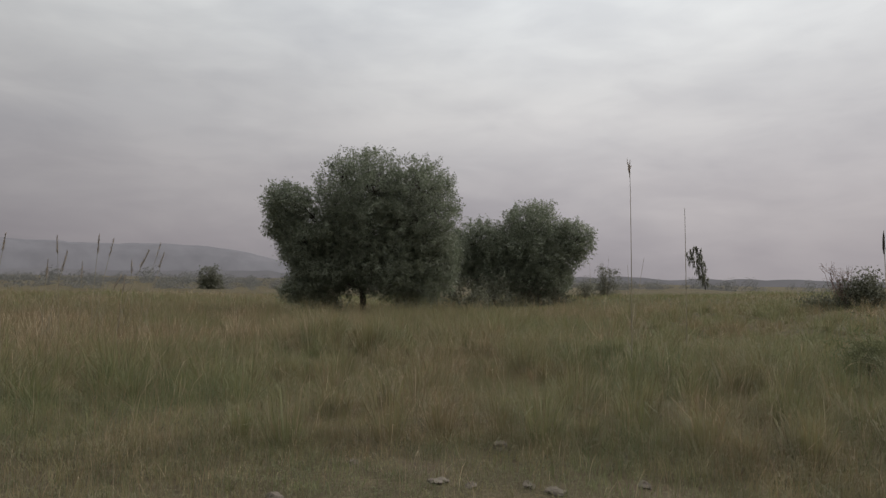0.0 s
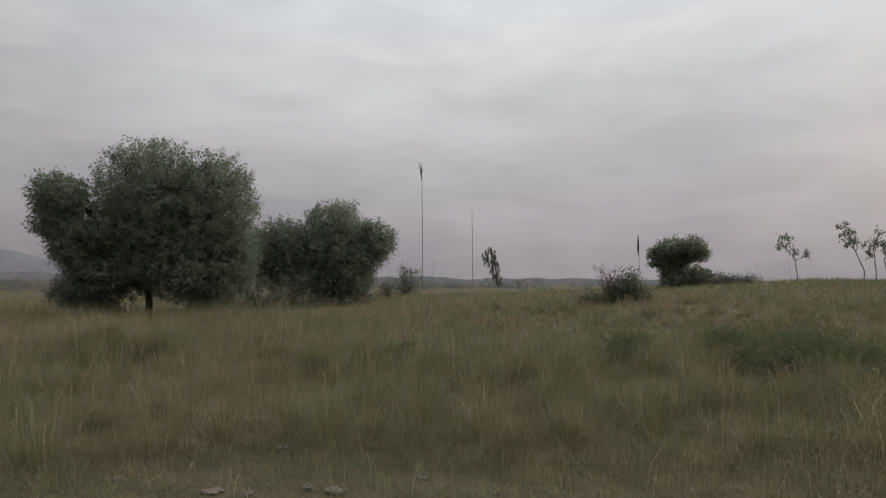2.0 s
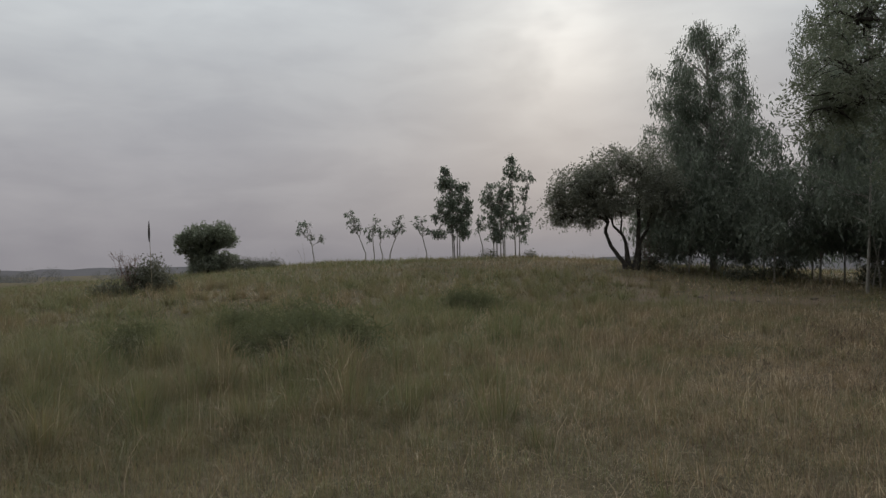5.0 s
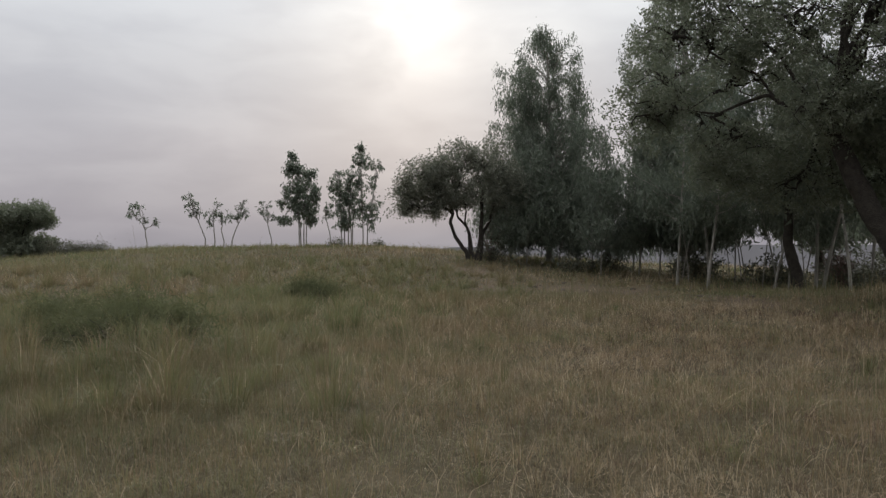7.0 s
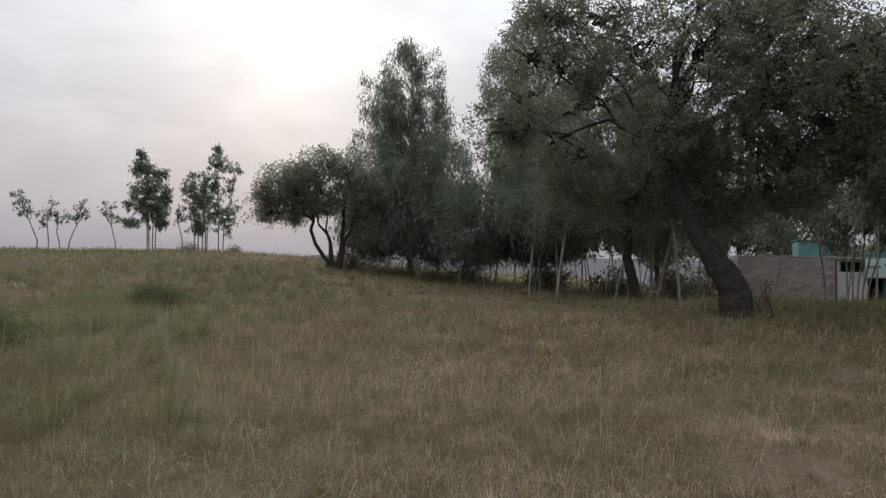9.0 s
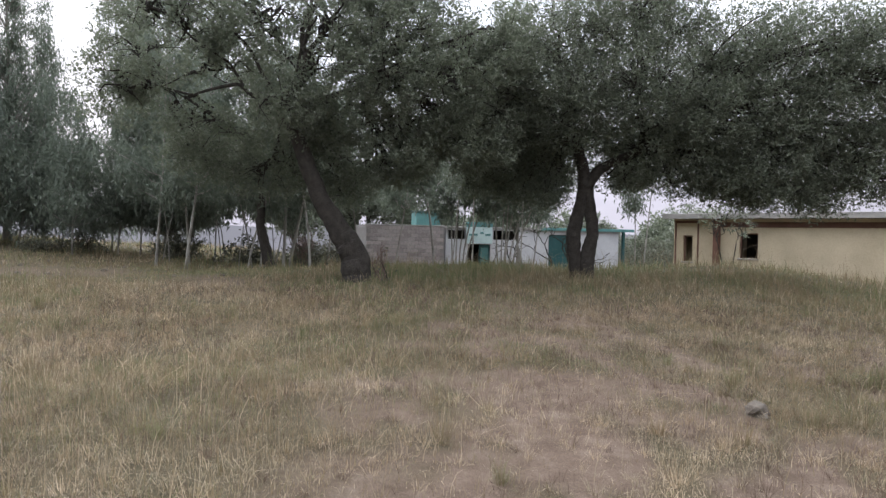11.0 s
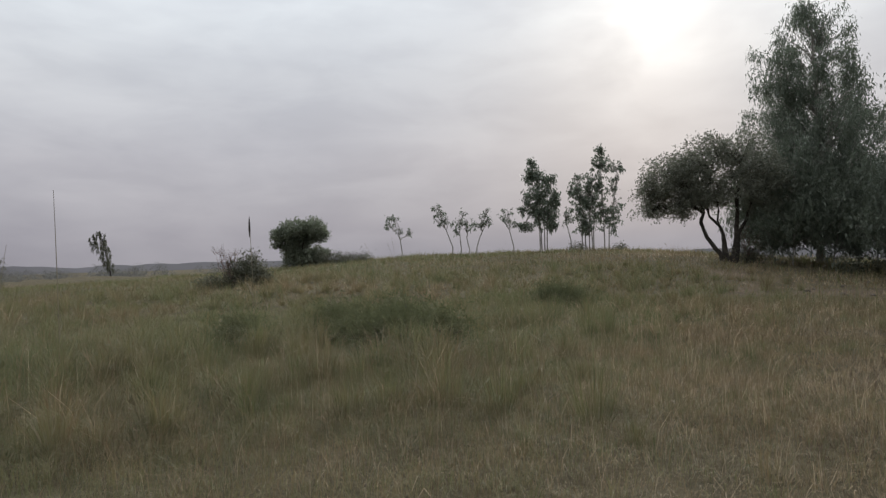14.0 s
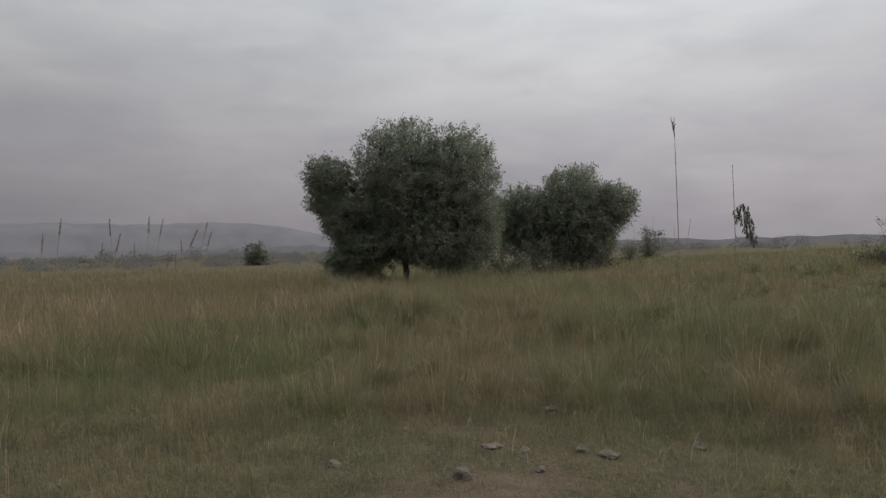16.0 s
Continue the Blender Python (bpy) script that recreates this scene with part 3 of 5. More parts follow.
def bush(name, x, y, label, wide, tall, clusters, leaf=(0.09, 0.04), mat=None, twiggy=0, per=26, group="", spread=0.13, kind="", turn=0.0, shift=0.0):
    """A low bush: many stems from the ground, leaf clusters in a ragged dome."""
    z0 = float(land(x, y)) - 0.05
    root = tagged(new(name), label, "bush", group, kind)
    root.location, root.rotation_euler = (x, y, z0), (0, 0, radians(turn))
    h, dead = Heap(), Heap()
    d = unit(rng.normal(size=(clusters, 3)) + np.array([0, 0, 0.5]))
    d[:, 2] = np.abs(d[:, 2])
    r = rng.random(clusters) ** 0.5 * (0.75 + 0.4 * value_noise(d[:, 0] * 4 + x, d[:, 1] * 4 + y, 0.7, 41))
    spots = d * r[:, None] * np.array([wide / 2, wide / 2, tall]) + np.array([shift, 0, 0.05])
    for q in spots[::3]:
        h.tube(bend((rng.normal() * 0.1, rng.normal() * 0.1, 0), q, 4, 0.1, 0.02), np.linspace(0.016, 0.004, 4), 3)
    for _ in range(twiggy):
        tip = np.array([rng.normal() * wide * 0.16 - wide * 0.16, rng.normal() * wide * 0.2, tall * rng.uniform(0.9, 1.45)])
        way = bend((rng.normal() * 0.1, 0, 0), tip, 7, 0.12 * rng.normal(), 0.035 * tall)
        dead.tube(way, np.linspace(0.014, 0.003, 7), 3)
        for k in (2, 3, 4, 5):
            for _ in range(2):
                off = np.array([rng.normal() * 0.16, rng.normal() * 0.16, rng.uniform(0.0, 0.28)]) * tall * 0.8
                dead.tube(bend(way[k], way[k] + off, 4, 0.04, 0.012 * tall), np.linspace(0.007, 0.002, 4), 3)
    n = clusters * per
    at = np.repeat(spots, per, axis=0) + rng.normal(size=(n, 3)) * spread
    at[:, 2] = np.maximum(at[:, 2], 0.03)
    way = unit(rng.normal(size=(n, 3)) + np.array([0, 0, 0.4]))
    tint = np.clip(np.repeat(rng.random(clusters), per) * 0.6 + rng.random(n) * 0.45, 0, 1)
    size = rng.uniform(0.7, 1.3, n)
    tagged(part("branching", h.mesh("branching", BARK, True), root), kind="stuff")
    if twiggy:
        tagged(part("dead_branching", dead.mesh("dead_branching", TWIG, True), root), "dry reddish-brown dead twigs", kind="stuff")
    part("foliage", leaf_mesh("foliage", at, way, leaf[0] * size, leaf[1] * size, tint, mat or SCRUB_LEAF), root)
    return root


# the pair of broad acacias in the field
broad_tree("acacia_tree", -3.07, 26.42, "broad dark-green acacia with a lumpy crown down to the grass",
           [([(0, 0, 0), (0.05, 0, 0.6), (0.0, 0, 1.1)], [0.15, 0.12, 0.1])],
           [(0, 0.0, 0.2, 4.25, 1.9, 2.0, 2.15), (0, 0.2, 0.2, 3.0, 2.2, 2.0, 1.7), (0, 2.15, 0.0, 3.9, 1.55, 1.8, 2.15), (0, -2.75, -0.3, 4.15, 0.95, 1.3, 0.8), (0, -2.6, 0.0, 2.8, 0.65, 1.1, 0.7), (0, -3.0, 0.0, 3.35, 0.75, 1.1, 0.65),
            (0, -1.9, 0.0, 2.6, 1.15, 1.6, 1.2), (0, -1.2, 0.3, 1.7, 1.6, 1.8, 0.95), (0, 1.0, 0.0, 1.9, 1.9, 2.0, 1.15), (0, 2.5, 0.4, 2.2, 1.25, 1.6, 1.35), (0, -2.0, 0.2, 1.0, 1.2, 1.4, 0.6),
            (0, 2.2, 0.2, 1.2, 1.3, 1.4, 0.7)],
           340, per=29, leaf=(0.095, 0.04), gaps=0.30, spread=0.115, sprigs=2.5, hollow=0.33)
broad_tree("acacia_tree", 4.3, 34.3, "dark-green acacia with a spreading crown low over the grass",
           [([(0, 0, 0), (0.1, 0, 0.6), (0.0, 0, 1.1)], [0.16, 0.13, 0.1])],
           [(0, 0.1, 0.1, 3.65, 1.6, 1.8, 1.5), (0, -0.2, 0.1, 2.5, 2.0, 2.0, 1.5), (0, 2.1, 0.0, 3.25, 1.0, 1.4, 1.0), (0, 1.5, 0.0, 2.5, 1.1, 1.4, 0.9), (0, -2.5, 0.2, 3.0, 1.5, 1.6, 1.2),
            (0, -2.0, 0.2, 1.8, 2.0, 1.8, 1.3), (0, -0.4, 0.2, 1.5, 2.1, 2.0, 1.1), (0, -3.6, 0.4, 2.2, 1.2, 1.6, 1.3), (0, 1.0, 0.2, 1.4, 1.1, 1.5, 0.9)], 290, per=23, leaf=(0.115, 0.048), gaps=0.28, spread=0.13, sprigs=2.4, hollow=0.33)
for x, y, w, h, n in ((-1.0, 28.6, 2.6, 1.3, 90), (0.9, 29.6, 2.4, 1.5, 90), (2.3, 31.8, 2.6, 1.7, 90), (4.4, 33.0, 2.8, 1.2, 80), (5.6, 34.0, 1.8, 0.8, 50), (-4.6, 27.6, 2.2, 0.9, 60)):
    bush("low_bush", x, y, "dark bushy growth in the grass under the acacias", w, h, n, leaf=(0.12, 0.05), group="bushes under the acacias")
bush("field_bush", 10.41, 44.38, "round olive-green bush alone in the grass", 2.2, 2.2, 130)
bush("field_bush", 8.6, 41.5, "small olive bush beside the acacia", 1.3, 1.1, 50)
broad_tree("small_tree", 26.24, 37.29, "small flat-topped dark thorn tree on the knoll",
           [([(0, 0, 0), (0.1, 0.05, 0.5), (0.0, 0, 0.9)], [0.11, 0.09, 0.07])],
           [(0, -0.3, 0.2, 2.35, 1.15, 1.2, 0.75), (0, 0.7, 0.1, 2.4, 1.0, 1.2, 0.75), (0, -1.1, 0.2, 2.05, 0.7, 0.9, 0.5), (0, 1.2, 0.2, 2.1, 0.7, 0.9, 0.42), (0, 0.3, 0.3, 0.65, 1.6, 1.2, 0.8), (0, -0.3, 0.3, 1.4, 0.95, 0.8, 0.6), (0, 1.0, 0.3, 0.9, 0.9, 0.8, 0.5), (0, -1.45, 0.2, 1.45, 0.4, 0.4, 0.12)],
           240, leaf=(0.16, 0.075), gaps=0.34, turn=-35, per=20)
bush("low_bush", 26.9, 35.4, "low dark bush under the thorn tree", 2.4, 0.9, 90)
bush("low_bush", 27.6, 34.5, "low dark bush under the thorn tree", 1.9, 0.75, 70)
bush("low_bush", 28.2, 33.6, "low dark bush on the knoll's skyline", 1.9, 0.6, 60)
bush("half_bare_bush", 14.31, 24.76, "half-bare grey-green bush with dead upright twigs", 1.7, 1.2, 170, shift=0.6, turn=-30, spread=0.17, twiggy=22, leaf=(0.11, 0.045))

bush("low_bush", 13.65, 25.1, "low grey-green growth beside the half-bare bush", 1.7, 0.5, 60, turn=-30)

# leafy weeds in the green part of the field
for az, d, w, h in ((-42, 10.8, 1.5, 0.66), (-44.5, 11.4, 1.4, 0.7), (-40, 12.0, 1.3, 0.64), (-46.5, 10.6, 1.2, 0.58), (-38, 13.9, 1.1, 0.5), (-43, 14.0, 1.3, 0.6),
                    (-57, 18.0, 1.3, 0.48), (-55.4, 18.6, 1.0, 0.45), (-31, 12.4, 1.0, 0.5)):
    bush("weed_clump", -math.sin(radians(az)) * d, math.cos(radians(az)) * d, "soft green leafy weeds in tall grass", w, h, 140, leaf=(0.13, 0.013), mat=WEED_LEAF, per=30,
         group="leafy weeds in the field", spread=0.15)

# saplings and slim eucalyptus on the knoll's skyline
SAP = "young eucalyptus sapling with a thin bent stem and sparse leaves"
for x, y, way, lobes in (
        (29.28, 30.93, (-0.07, 1.18), ((-0.55, 2.5, 0.5, 0.36), (-0.76, 2.05, 0.36, 0.36), (-0.12, 1.7, 0.3, 0.22), (0.6, 1.6, 0.36, 0.22))),
        (31.48, 28.70, (-0.36, 1.65), ((-0.93, 3.05, 0.36, 0.32), (-0.72, 2.58, 0.5, 0.4), (-0.79, 2.08, 0.36, 0.26), (-0.36, 2.22, 0.3, 0.3))),
        (31.83, 28.31, (-0.04, 1.43), ((0.17, 2.58, 0.32, 0.3), (-0.11, 2.08, 0.5, 0.4), (-0.33, 1.5, 0.3, 0.32))),
        (32.2, 27.95, (-0.14, 1.2), ((-0.14, 1.58, 0.26, 0.36), (-0.1, 2.05, 0.2, 0.3))),
        (32.46, 27.58, (0.39, 1.5), ((0.67, 2.72, 0.36, 0.36), (0.35, 2.3, 0.4, 0.3), (0.03, 1.93, 0.55, 0.4), (0.82, 2.08, 0.36, 0.42))),
        (33.89, 25.82, (-0.2, 1.5), ((-0.28, 2.58, 0.36, 0.36), (-0.57, 2.22, 0.36, 0.28), (-0.14, 2.0, 0.5, 0.36), (0.36, 1.8, 0.4, 0.26)))):
    broad_tree("eucalyptus_sapling", x, y, SAP, [([(0, 0, 0), (0.03, 0, way[1] * 0.35), (way[0] * 0.5, 0, way[1] * 0.7), (way[0], 0, way[1])], [0.038, 0.034, 0.03, 0.026])],
               [(0, a, 0.0, h, r, r, v) for a, h, r, v in lobes], 70, leaf=(0.18, 0.065), leaf_mat=GUM_LEAF, group="saplings on the knoll", spread=0.1,
               per=9, gaps=0.34, turn=-48, bark=PALE_BARK, droop=0.8, fine=0.35, sprigs=1.2)
SLIM = "slim eucalyptus with drooping grey-green leaves on the knoll"


def slim_tree(x, y, stems, lobes, density=105, gaps=0.38):
    """A clump of thin pale stems under ragged bunches of hanging leaves; stems: (foot, top, height), lobes: (stem, across, height, radii)."""
    broad_tree("slim_eucalyptus", x, y, SLIM, [([(f, 0.1 * k - 0.1, 0), (f * 0.9 + t * 0.1, 0.1 * k - 0.1, h * 0.4), (t, 0, h)], [0.04, 0.034, 0.024]) for k, (f, t, h) in enumerate(stems)],
               [(k, a, 0.0, h, r, 0.85 * r, v) for k, a, h, r, v in lobes], density, leaf=(0.2, 0.068), leaf_mat=GUM_LEAF, group="slim trees on the knoll",
               spread=0.13, per=13, gaps=gaps, turn=-58, bark=PALE_BARK, droop=0.9, fine=0.5, sprigs=1.3, hollow=0.5)


slim_tree(34.98, 24.32, [(-0.2, -0.3, 3.0), (-0.1, -0.5, 3.6), (0.06, 0.1, 2.6), (0.2, 0.3, 2.6)],
          [(1, -0.71, 5.7, 0.42, 0.38), (1, -0.78, 4.9, 0.6, 0.7), (0, -0.3, 4.75, 0.5, 0.55), (3, 0.4, 4.55, 0.45, 0.55), (0, -0.2, 3.4, 1.05, 1.3), (2, 0.1, 2.5, 0.95, 1.0),
           (0, -1.2, 2.7, 0.3, 0.4), (3, 0.85, 3.3, 0.32, 0.8), (0, -1.05, 1.75, 0.55, 0.32), (3, 0.5, 1.8, 0.5, 0.5)], 150, 0.3)
slim_tree(36.35, 22.2, [(-0.85, -1.15, 1.9), (-0.2, -0.3, 3.0), (0.0, -0.1, 2.6), (0.4, 0.3, 2.4)],
          [(1, -0.42, 4.4, 0.42, 0.4), (1, -0.35, 3.65, 0.62, 0.65), (2, -0.28, 2.5, 0.7, 0.95), (2, -0.1, 1.55, 0.62, 0.5), (3, 0.3, 3.1, 0.4, 0.9), (0, -1.1, 2.2, 0.3, 0.5)])
slim_tree(36.95, 21.2, [(-0.95, -0.9, 3.0), (-0.7, -0.5, 3.4), (-0.05, -0.15, 4.6), (0.2, 0.6, 3.4)],
          [(2, -0.14, 6.1, 0.5, 0.42), (2, -0.14, 5.25, 0.72, 0.72), (3, 0.92, 5.05, 0.45, 0.45), (3, 0.8, 4.4, 0.4, 0.35), (3, 0.57, 3.75, 0.42, 0.32), (0, -1.0, 4.5, 0.5, 0.55),
           (1, -0.85, 3.4, 0.65, 1.0), (2, -0.28, 3.8, 0.58, 1.1), (2, -0.2, 2.3, 0.72, 1.0), (3, 0.57, 2.7, 0.58, 0.7), (3, 0.57, 1.55, 0.58, 0.6), (1, -0.95, 1.75, 0.55, 0.55)])
bush("low_bush", 35.7, 22.4, "low dark bush among the slim trees", 1.2, 0.5, 26)
bush("low_bush", 37.3, 20.4, "low dark bush among the slim trees", 1.0, 0.5, 22)

# thorn tree at the edge of the grove
broad_tree("thorn_tree", 28.56, 10.92, "thorn tree with three crooked leaning stems and airy crown",
           [([(-0.14, 0, 0), (-0.2, 0, 0.35), (-0.42, 0, 0.63), (-0.74, 0, 1.09), (-0.84, 0, 1.4), (-0.95, 0, 1.7), (-0.8, 0, 2.15)], [0.13, 0.1, 0.09, 0.08, 0.07, 0.075, 0.06]),
            ([(0.02, 0, 0.1), (-0.06, 0.1, 0.65), (-0.1, 0.12, 1.2), (-0.22, 0.15, 1.5), (-0.36, 0.2, 1.68), (-0.62, 0.2, 1.95)], [0.15, 0.11, 0.075, 0.06, 0.055, 0.05]),
            ([(0.26, 0, 0), (0.36, 0.05, 0.5), (0.42, 0.1, 0.9), (0.4, 0.1, 1.4), (0.46, 0.1, 2.1)], [0.2, 0.17, 0.13, 0.09, 0.08]),
            ([(0.42, 0.1, 1.0), (0.55, 0.1, 1.35), (0.8, 0.1, 1.75), (0.86, 0.1, 2.1)], [0.09, 0.07, 0.06, 0.05]),
            ([(-0.2, 0.15, 1.45), (-0.3, 0.15, 1.75), (-0.24, 0.15, 2.2)], [0.045, 0.04, 0.035])],
           [(0, -2.2, 0, 3.6, 1.15, 1.3, 0.95), (0, -2.8, 0.1, 2.9, 0.85, 1.0, 0.6, 0.48), (0, -2.9, 0.1, 2.25, 0.9, 0.9, 0.4, 0.53), (0, -1.7, 0.1, 2.35, 0.9, 1.0, 0.5, 0.48),
            (1, -0.7, 0.2, 4.3, 1.3, 1.4, 1.05), (1, -1.2, 0.2, 3.3, 1.1, 1.3, 0.9, 0.46), (2, 0.7, 0.2, 4.2, 1.3, 1.4, 1.1), (2, 0.5, 0.2, 3.1, 1.2, 1.3, 0.85), (3, 1.5, 0.2, 3.2, 1.1, 1.3, 1.1),
            (4, -0.5, 0.0, 2.75, 0.9, 1.0, 0.5), (3, 1.5, 0.3, 2.3, 0.7, 0.8, 0.5)],
           270, leaf=(0.115, 0.044), leaf_mat=THORN_LEAF, gaps=0.43, per=22, turn=-69, gnarl=0.14)
bush("brushwood", 29.3, 10.25, "dry twiggy brush at the foot of the thorn tree", 1.7, 1.2, 70, twiggy=14, turn=-70)

# the eucalyptus grove
GUM = "tall eucalyptus with hanging grey-green leaves at the grove's edge"
cone_gum(33.42, 8.7, GUM, 12.1, [(0.0, 2.3), (1.6, 3.0), (4.0, 3.2), (5.6, 3.1), (6.8, 2.8), (8.0, 2.45), (9.0, 2.2), (9.8, 1.9), (10.6, 1.5), (11.4, 1.0), (12.1, 0.25)], 380)
cone_gum(30.8, 2.2, GUM, 12.9, [(0.0, 1.8), (2.0, 2.6), (6.0, 2.8), (9.5, 2.6), (11.2, 2.0), (12.4, 1.1), (12.9, 0.4)], 330, -86, 0.6, 0.0, 19, 1.7)
GROVE = "slender pale-stemmed eucalyptus standing close in the grove"
for x, y, tall, bare, wide, n in ((31.98, 10.29, 6.0, 1.0, 2.1, 260), (30.2, 8.9, 5.6, 1.0, 2.0, 270), (30.68, 7.58, 6.0, 1.0, 2.0, 260), (31.5, 6.2, 5.2, 1.1, 1.9, 200),
                                  (28.6, 5.3, 5.8, 1.3, 1.6, 190), (30.31, 4.0, 5.8, 1.5, 1.5, 150), (30.43, 3.18, 8.8, 1.8, 1.6, 190), (33.0, 4.6, 5.6, 1.1, 1.8, 180),
                                  (24.51, 2.04, 8.2, 2.4, 1.7, 170), (22.57, 1.02, 7.6, 2.6, 1.5, 150), (25.57, 1.07, 8.6, 2.4, 1.7, 160), (27.6, 0.27, 9.2, 2.2, 1.9, 170),
                                  (22.59, -0.79, 7.0, 2.8, 1.4, 110), (28.57, -1.34, 9.0, 2.2, 1.9, 170), (21.6, -2.6, 7.2, 3.0, 1.5, 120),
                                  (26.5, -3.8, 8.6, 3.0, 1.9, 180), (29.8, -5.6, 8.2, 3.3, 2.0, 190), (31.5, -7.6, 8.0, 3.7, 2.0, 170), (22.57, -6.86, 8.4, 3.0, 1.7, 150), (29.04, -9.6, 8.4, 3.6, 2.0, 180), (25.91, -9.44, 8.2, 3.3, 1.9, 170),
                                  (28.22, -11.75, 8.0, 3.6, 1.9, 170), (23.36, -10.39, 8.0, 3.2, 1.8, 150), (30.44, -14.14, 7.6, 3.0, 2.0, 140), (25.57, -16.67, 6.0, 3.2, 1.3, 60),
                                  (22.08, -14.7, 6.0, 3.4, 1.3, 60)):
    gum_tree("grove_eucalyptus", x, y, GROVE, min(tall, 7.2 if y < -8 else 6.6) if y < 0.5 else tall, bare + (0.7 if y < -8 else 0.15 if y < 3.5 else 0), wide * 1.1, int(1.15 * n), per=22, leaf=(0.25, 0.05), radius=rng.uniform(0.026, 0.05), shape=0.4,
             group="grove of eucalyptus", turn=-90, lean=(rng.normal() * 0.85, rng.normal() * 0.4), spread=0.2)
for k in range(16):
    a, d = radians(-85.5 - 0.85 * k + rng.normal() * 0.3), rng.uniform(23, 31)
    gum_tree("grove_sapling", -math.sin(a) * d, math.cos(a) * d, "thin young eucalyptus stem among the grove", rng.uniform(4.0, 5.6), rng.uniform(1.7, 2.5), 1.0, 54, per=14, leaf=(0.24, 0.06),
             radius=rng.uniform(0.018, 0.03), shape=0.4, group="young stems in the grove", turn=-90, lean=(rng.normal() * 0.9, rng.normal() * 0.3), spread=0.18)
for x, lean in ((-1.92, 0.1), (-2.12, 1.9)):
    gum_tree("grove_eucalyptus", 23.2, x, GROVE, 7.4, 3.4, 1.5, 130, per=17, leaf=(0.26, 0.066), radius=0.055, shape=0.4, group="grove of eucalyptus", turn=-90, lean=(lean, 0.1), spread=0.2)
for x, y, w, h, n in ((27.0, -1.0, 2.4, 1.0, 80), (29.5, 1.6, 2.6, 1.1, 80), (31.5, 5.5, 2.0, 0.9, 50), (29.0, 6.5, 1.6, 0.7, 36), (30.5, -4.6, 2.8, 1.4, 110), (28.5, -3.2, 2.2, 1.0, 80)):
    bush("undergrowth", x, y, "dark bushy undergrowth among the grove's stems", w, h, n, leaf=(0.13, 0.05), group="undergrowth of the grove")

for x, y, fan, high in ((28.3, -11.9, 1.0, 3.4), (29.6, -10.2, 0.7, 3.2), (30.2, -13.4, -0.8, 3.3)):
    broad_tree("young_eucalyptus", x, y, "young eucalyptus with thin pale stems leaning apart", [([(0.12 * k, 0.05 * k, 0), (0.12 * k + 0.08 * k * fan, 0.05 * k, high * 0.45), (0.12 * k + 0.28 * k * fan + 0.3 * fan, 0.1, high)], [0.04, 0.036, 0.028]) for k in (-2, -1, 0, 1, 2)],
               [(0, -0.8, 0.1, high + 0.9, 0.9, 0.9, 0.9), (2, 0.3 * fan, 0.1, high + 1.0, 0.9, 0.9, 1.0), (4, 0.9, 0.1, high + 0.9, 0.9, 0.9, 0.9), (0, -0.5, 0.2, high + 0.1, 0.8, 0.8, 0.6, 0.46), (4, 0.8, 0.2, high, 0.9, 0.8, 0.6, 0.46)], 120, leaf=(0.2, 0.052), leaf_mat=GUM_LEAF,
               group="young trees before the house", spread=0.17, per=14, turn=-111, bark=PALE_BARK, droop=0.9, fine=0.5)
bush("brush_heap", 24.3, -2.9, "dark dry brushwood heaped under the grove", 2.0, 0.95, 40, twiggy=46, turn=-97, group="")
bush("twiggy_shrub", 15.2, -3.5, "bare twiggy shrub at the great trunk's foot", 0.7, 0.6, 6, twiggy=9, per=6, turn=-100)

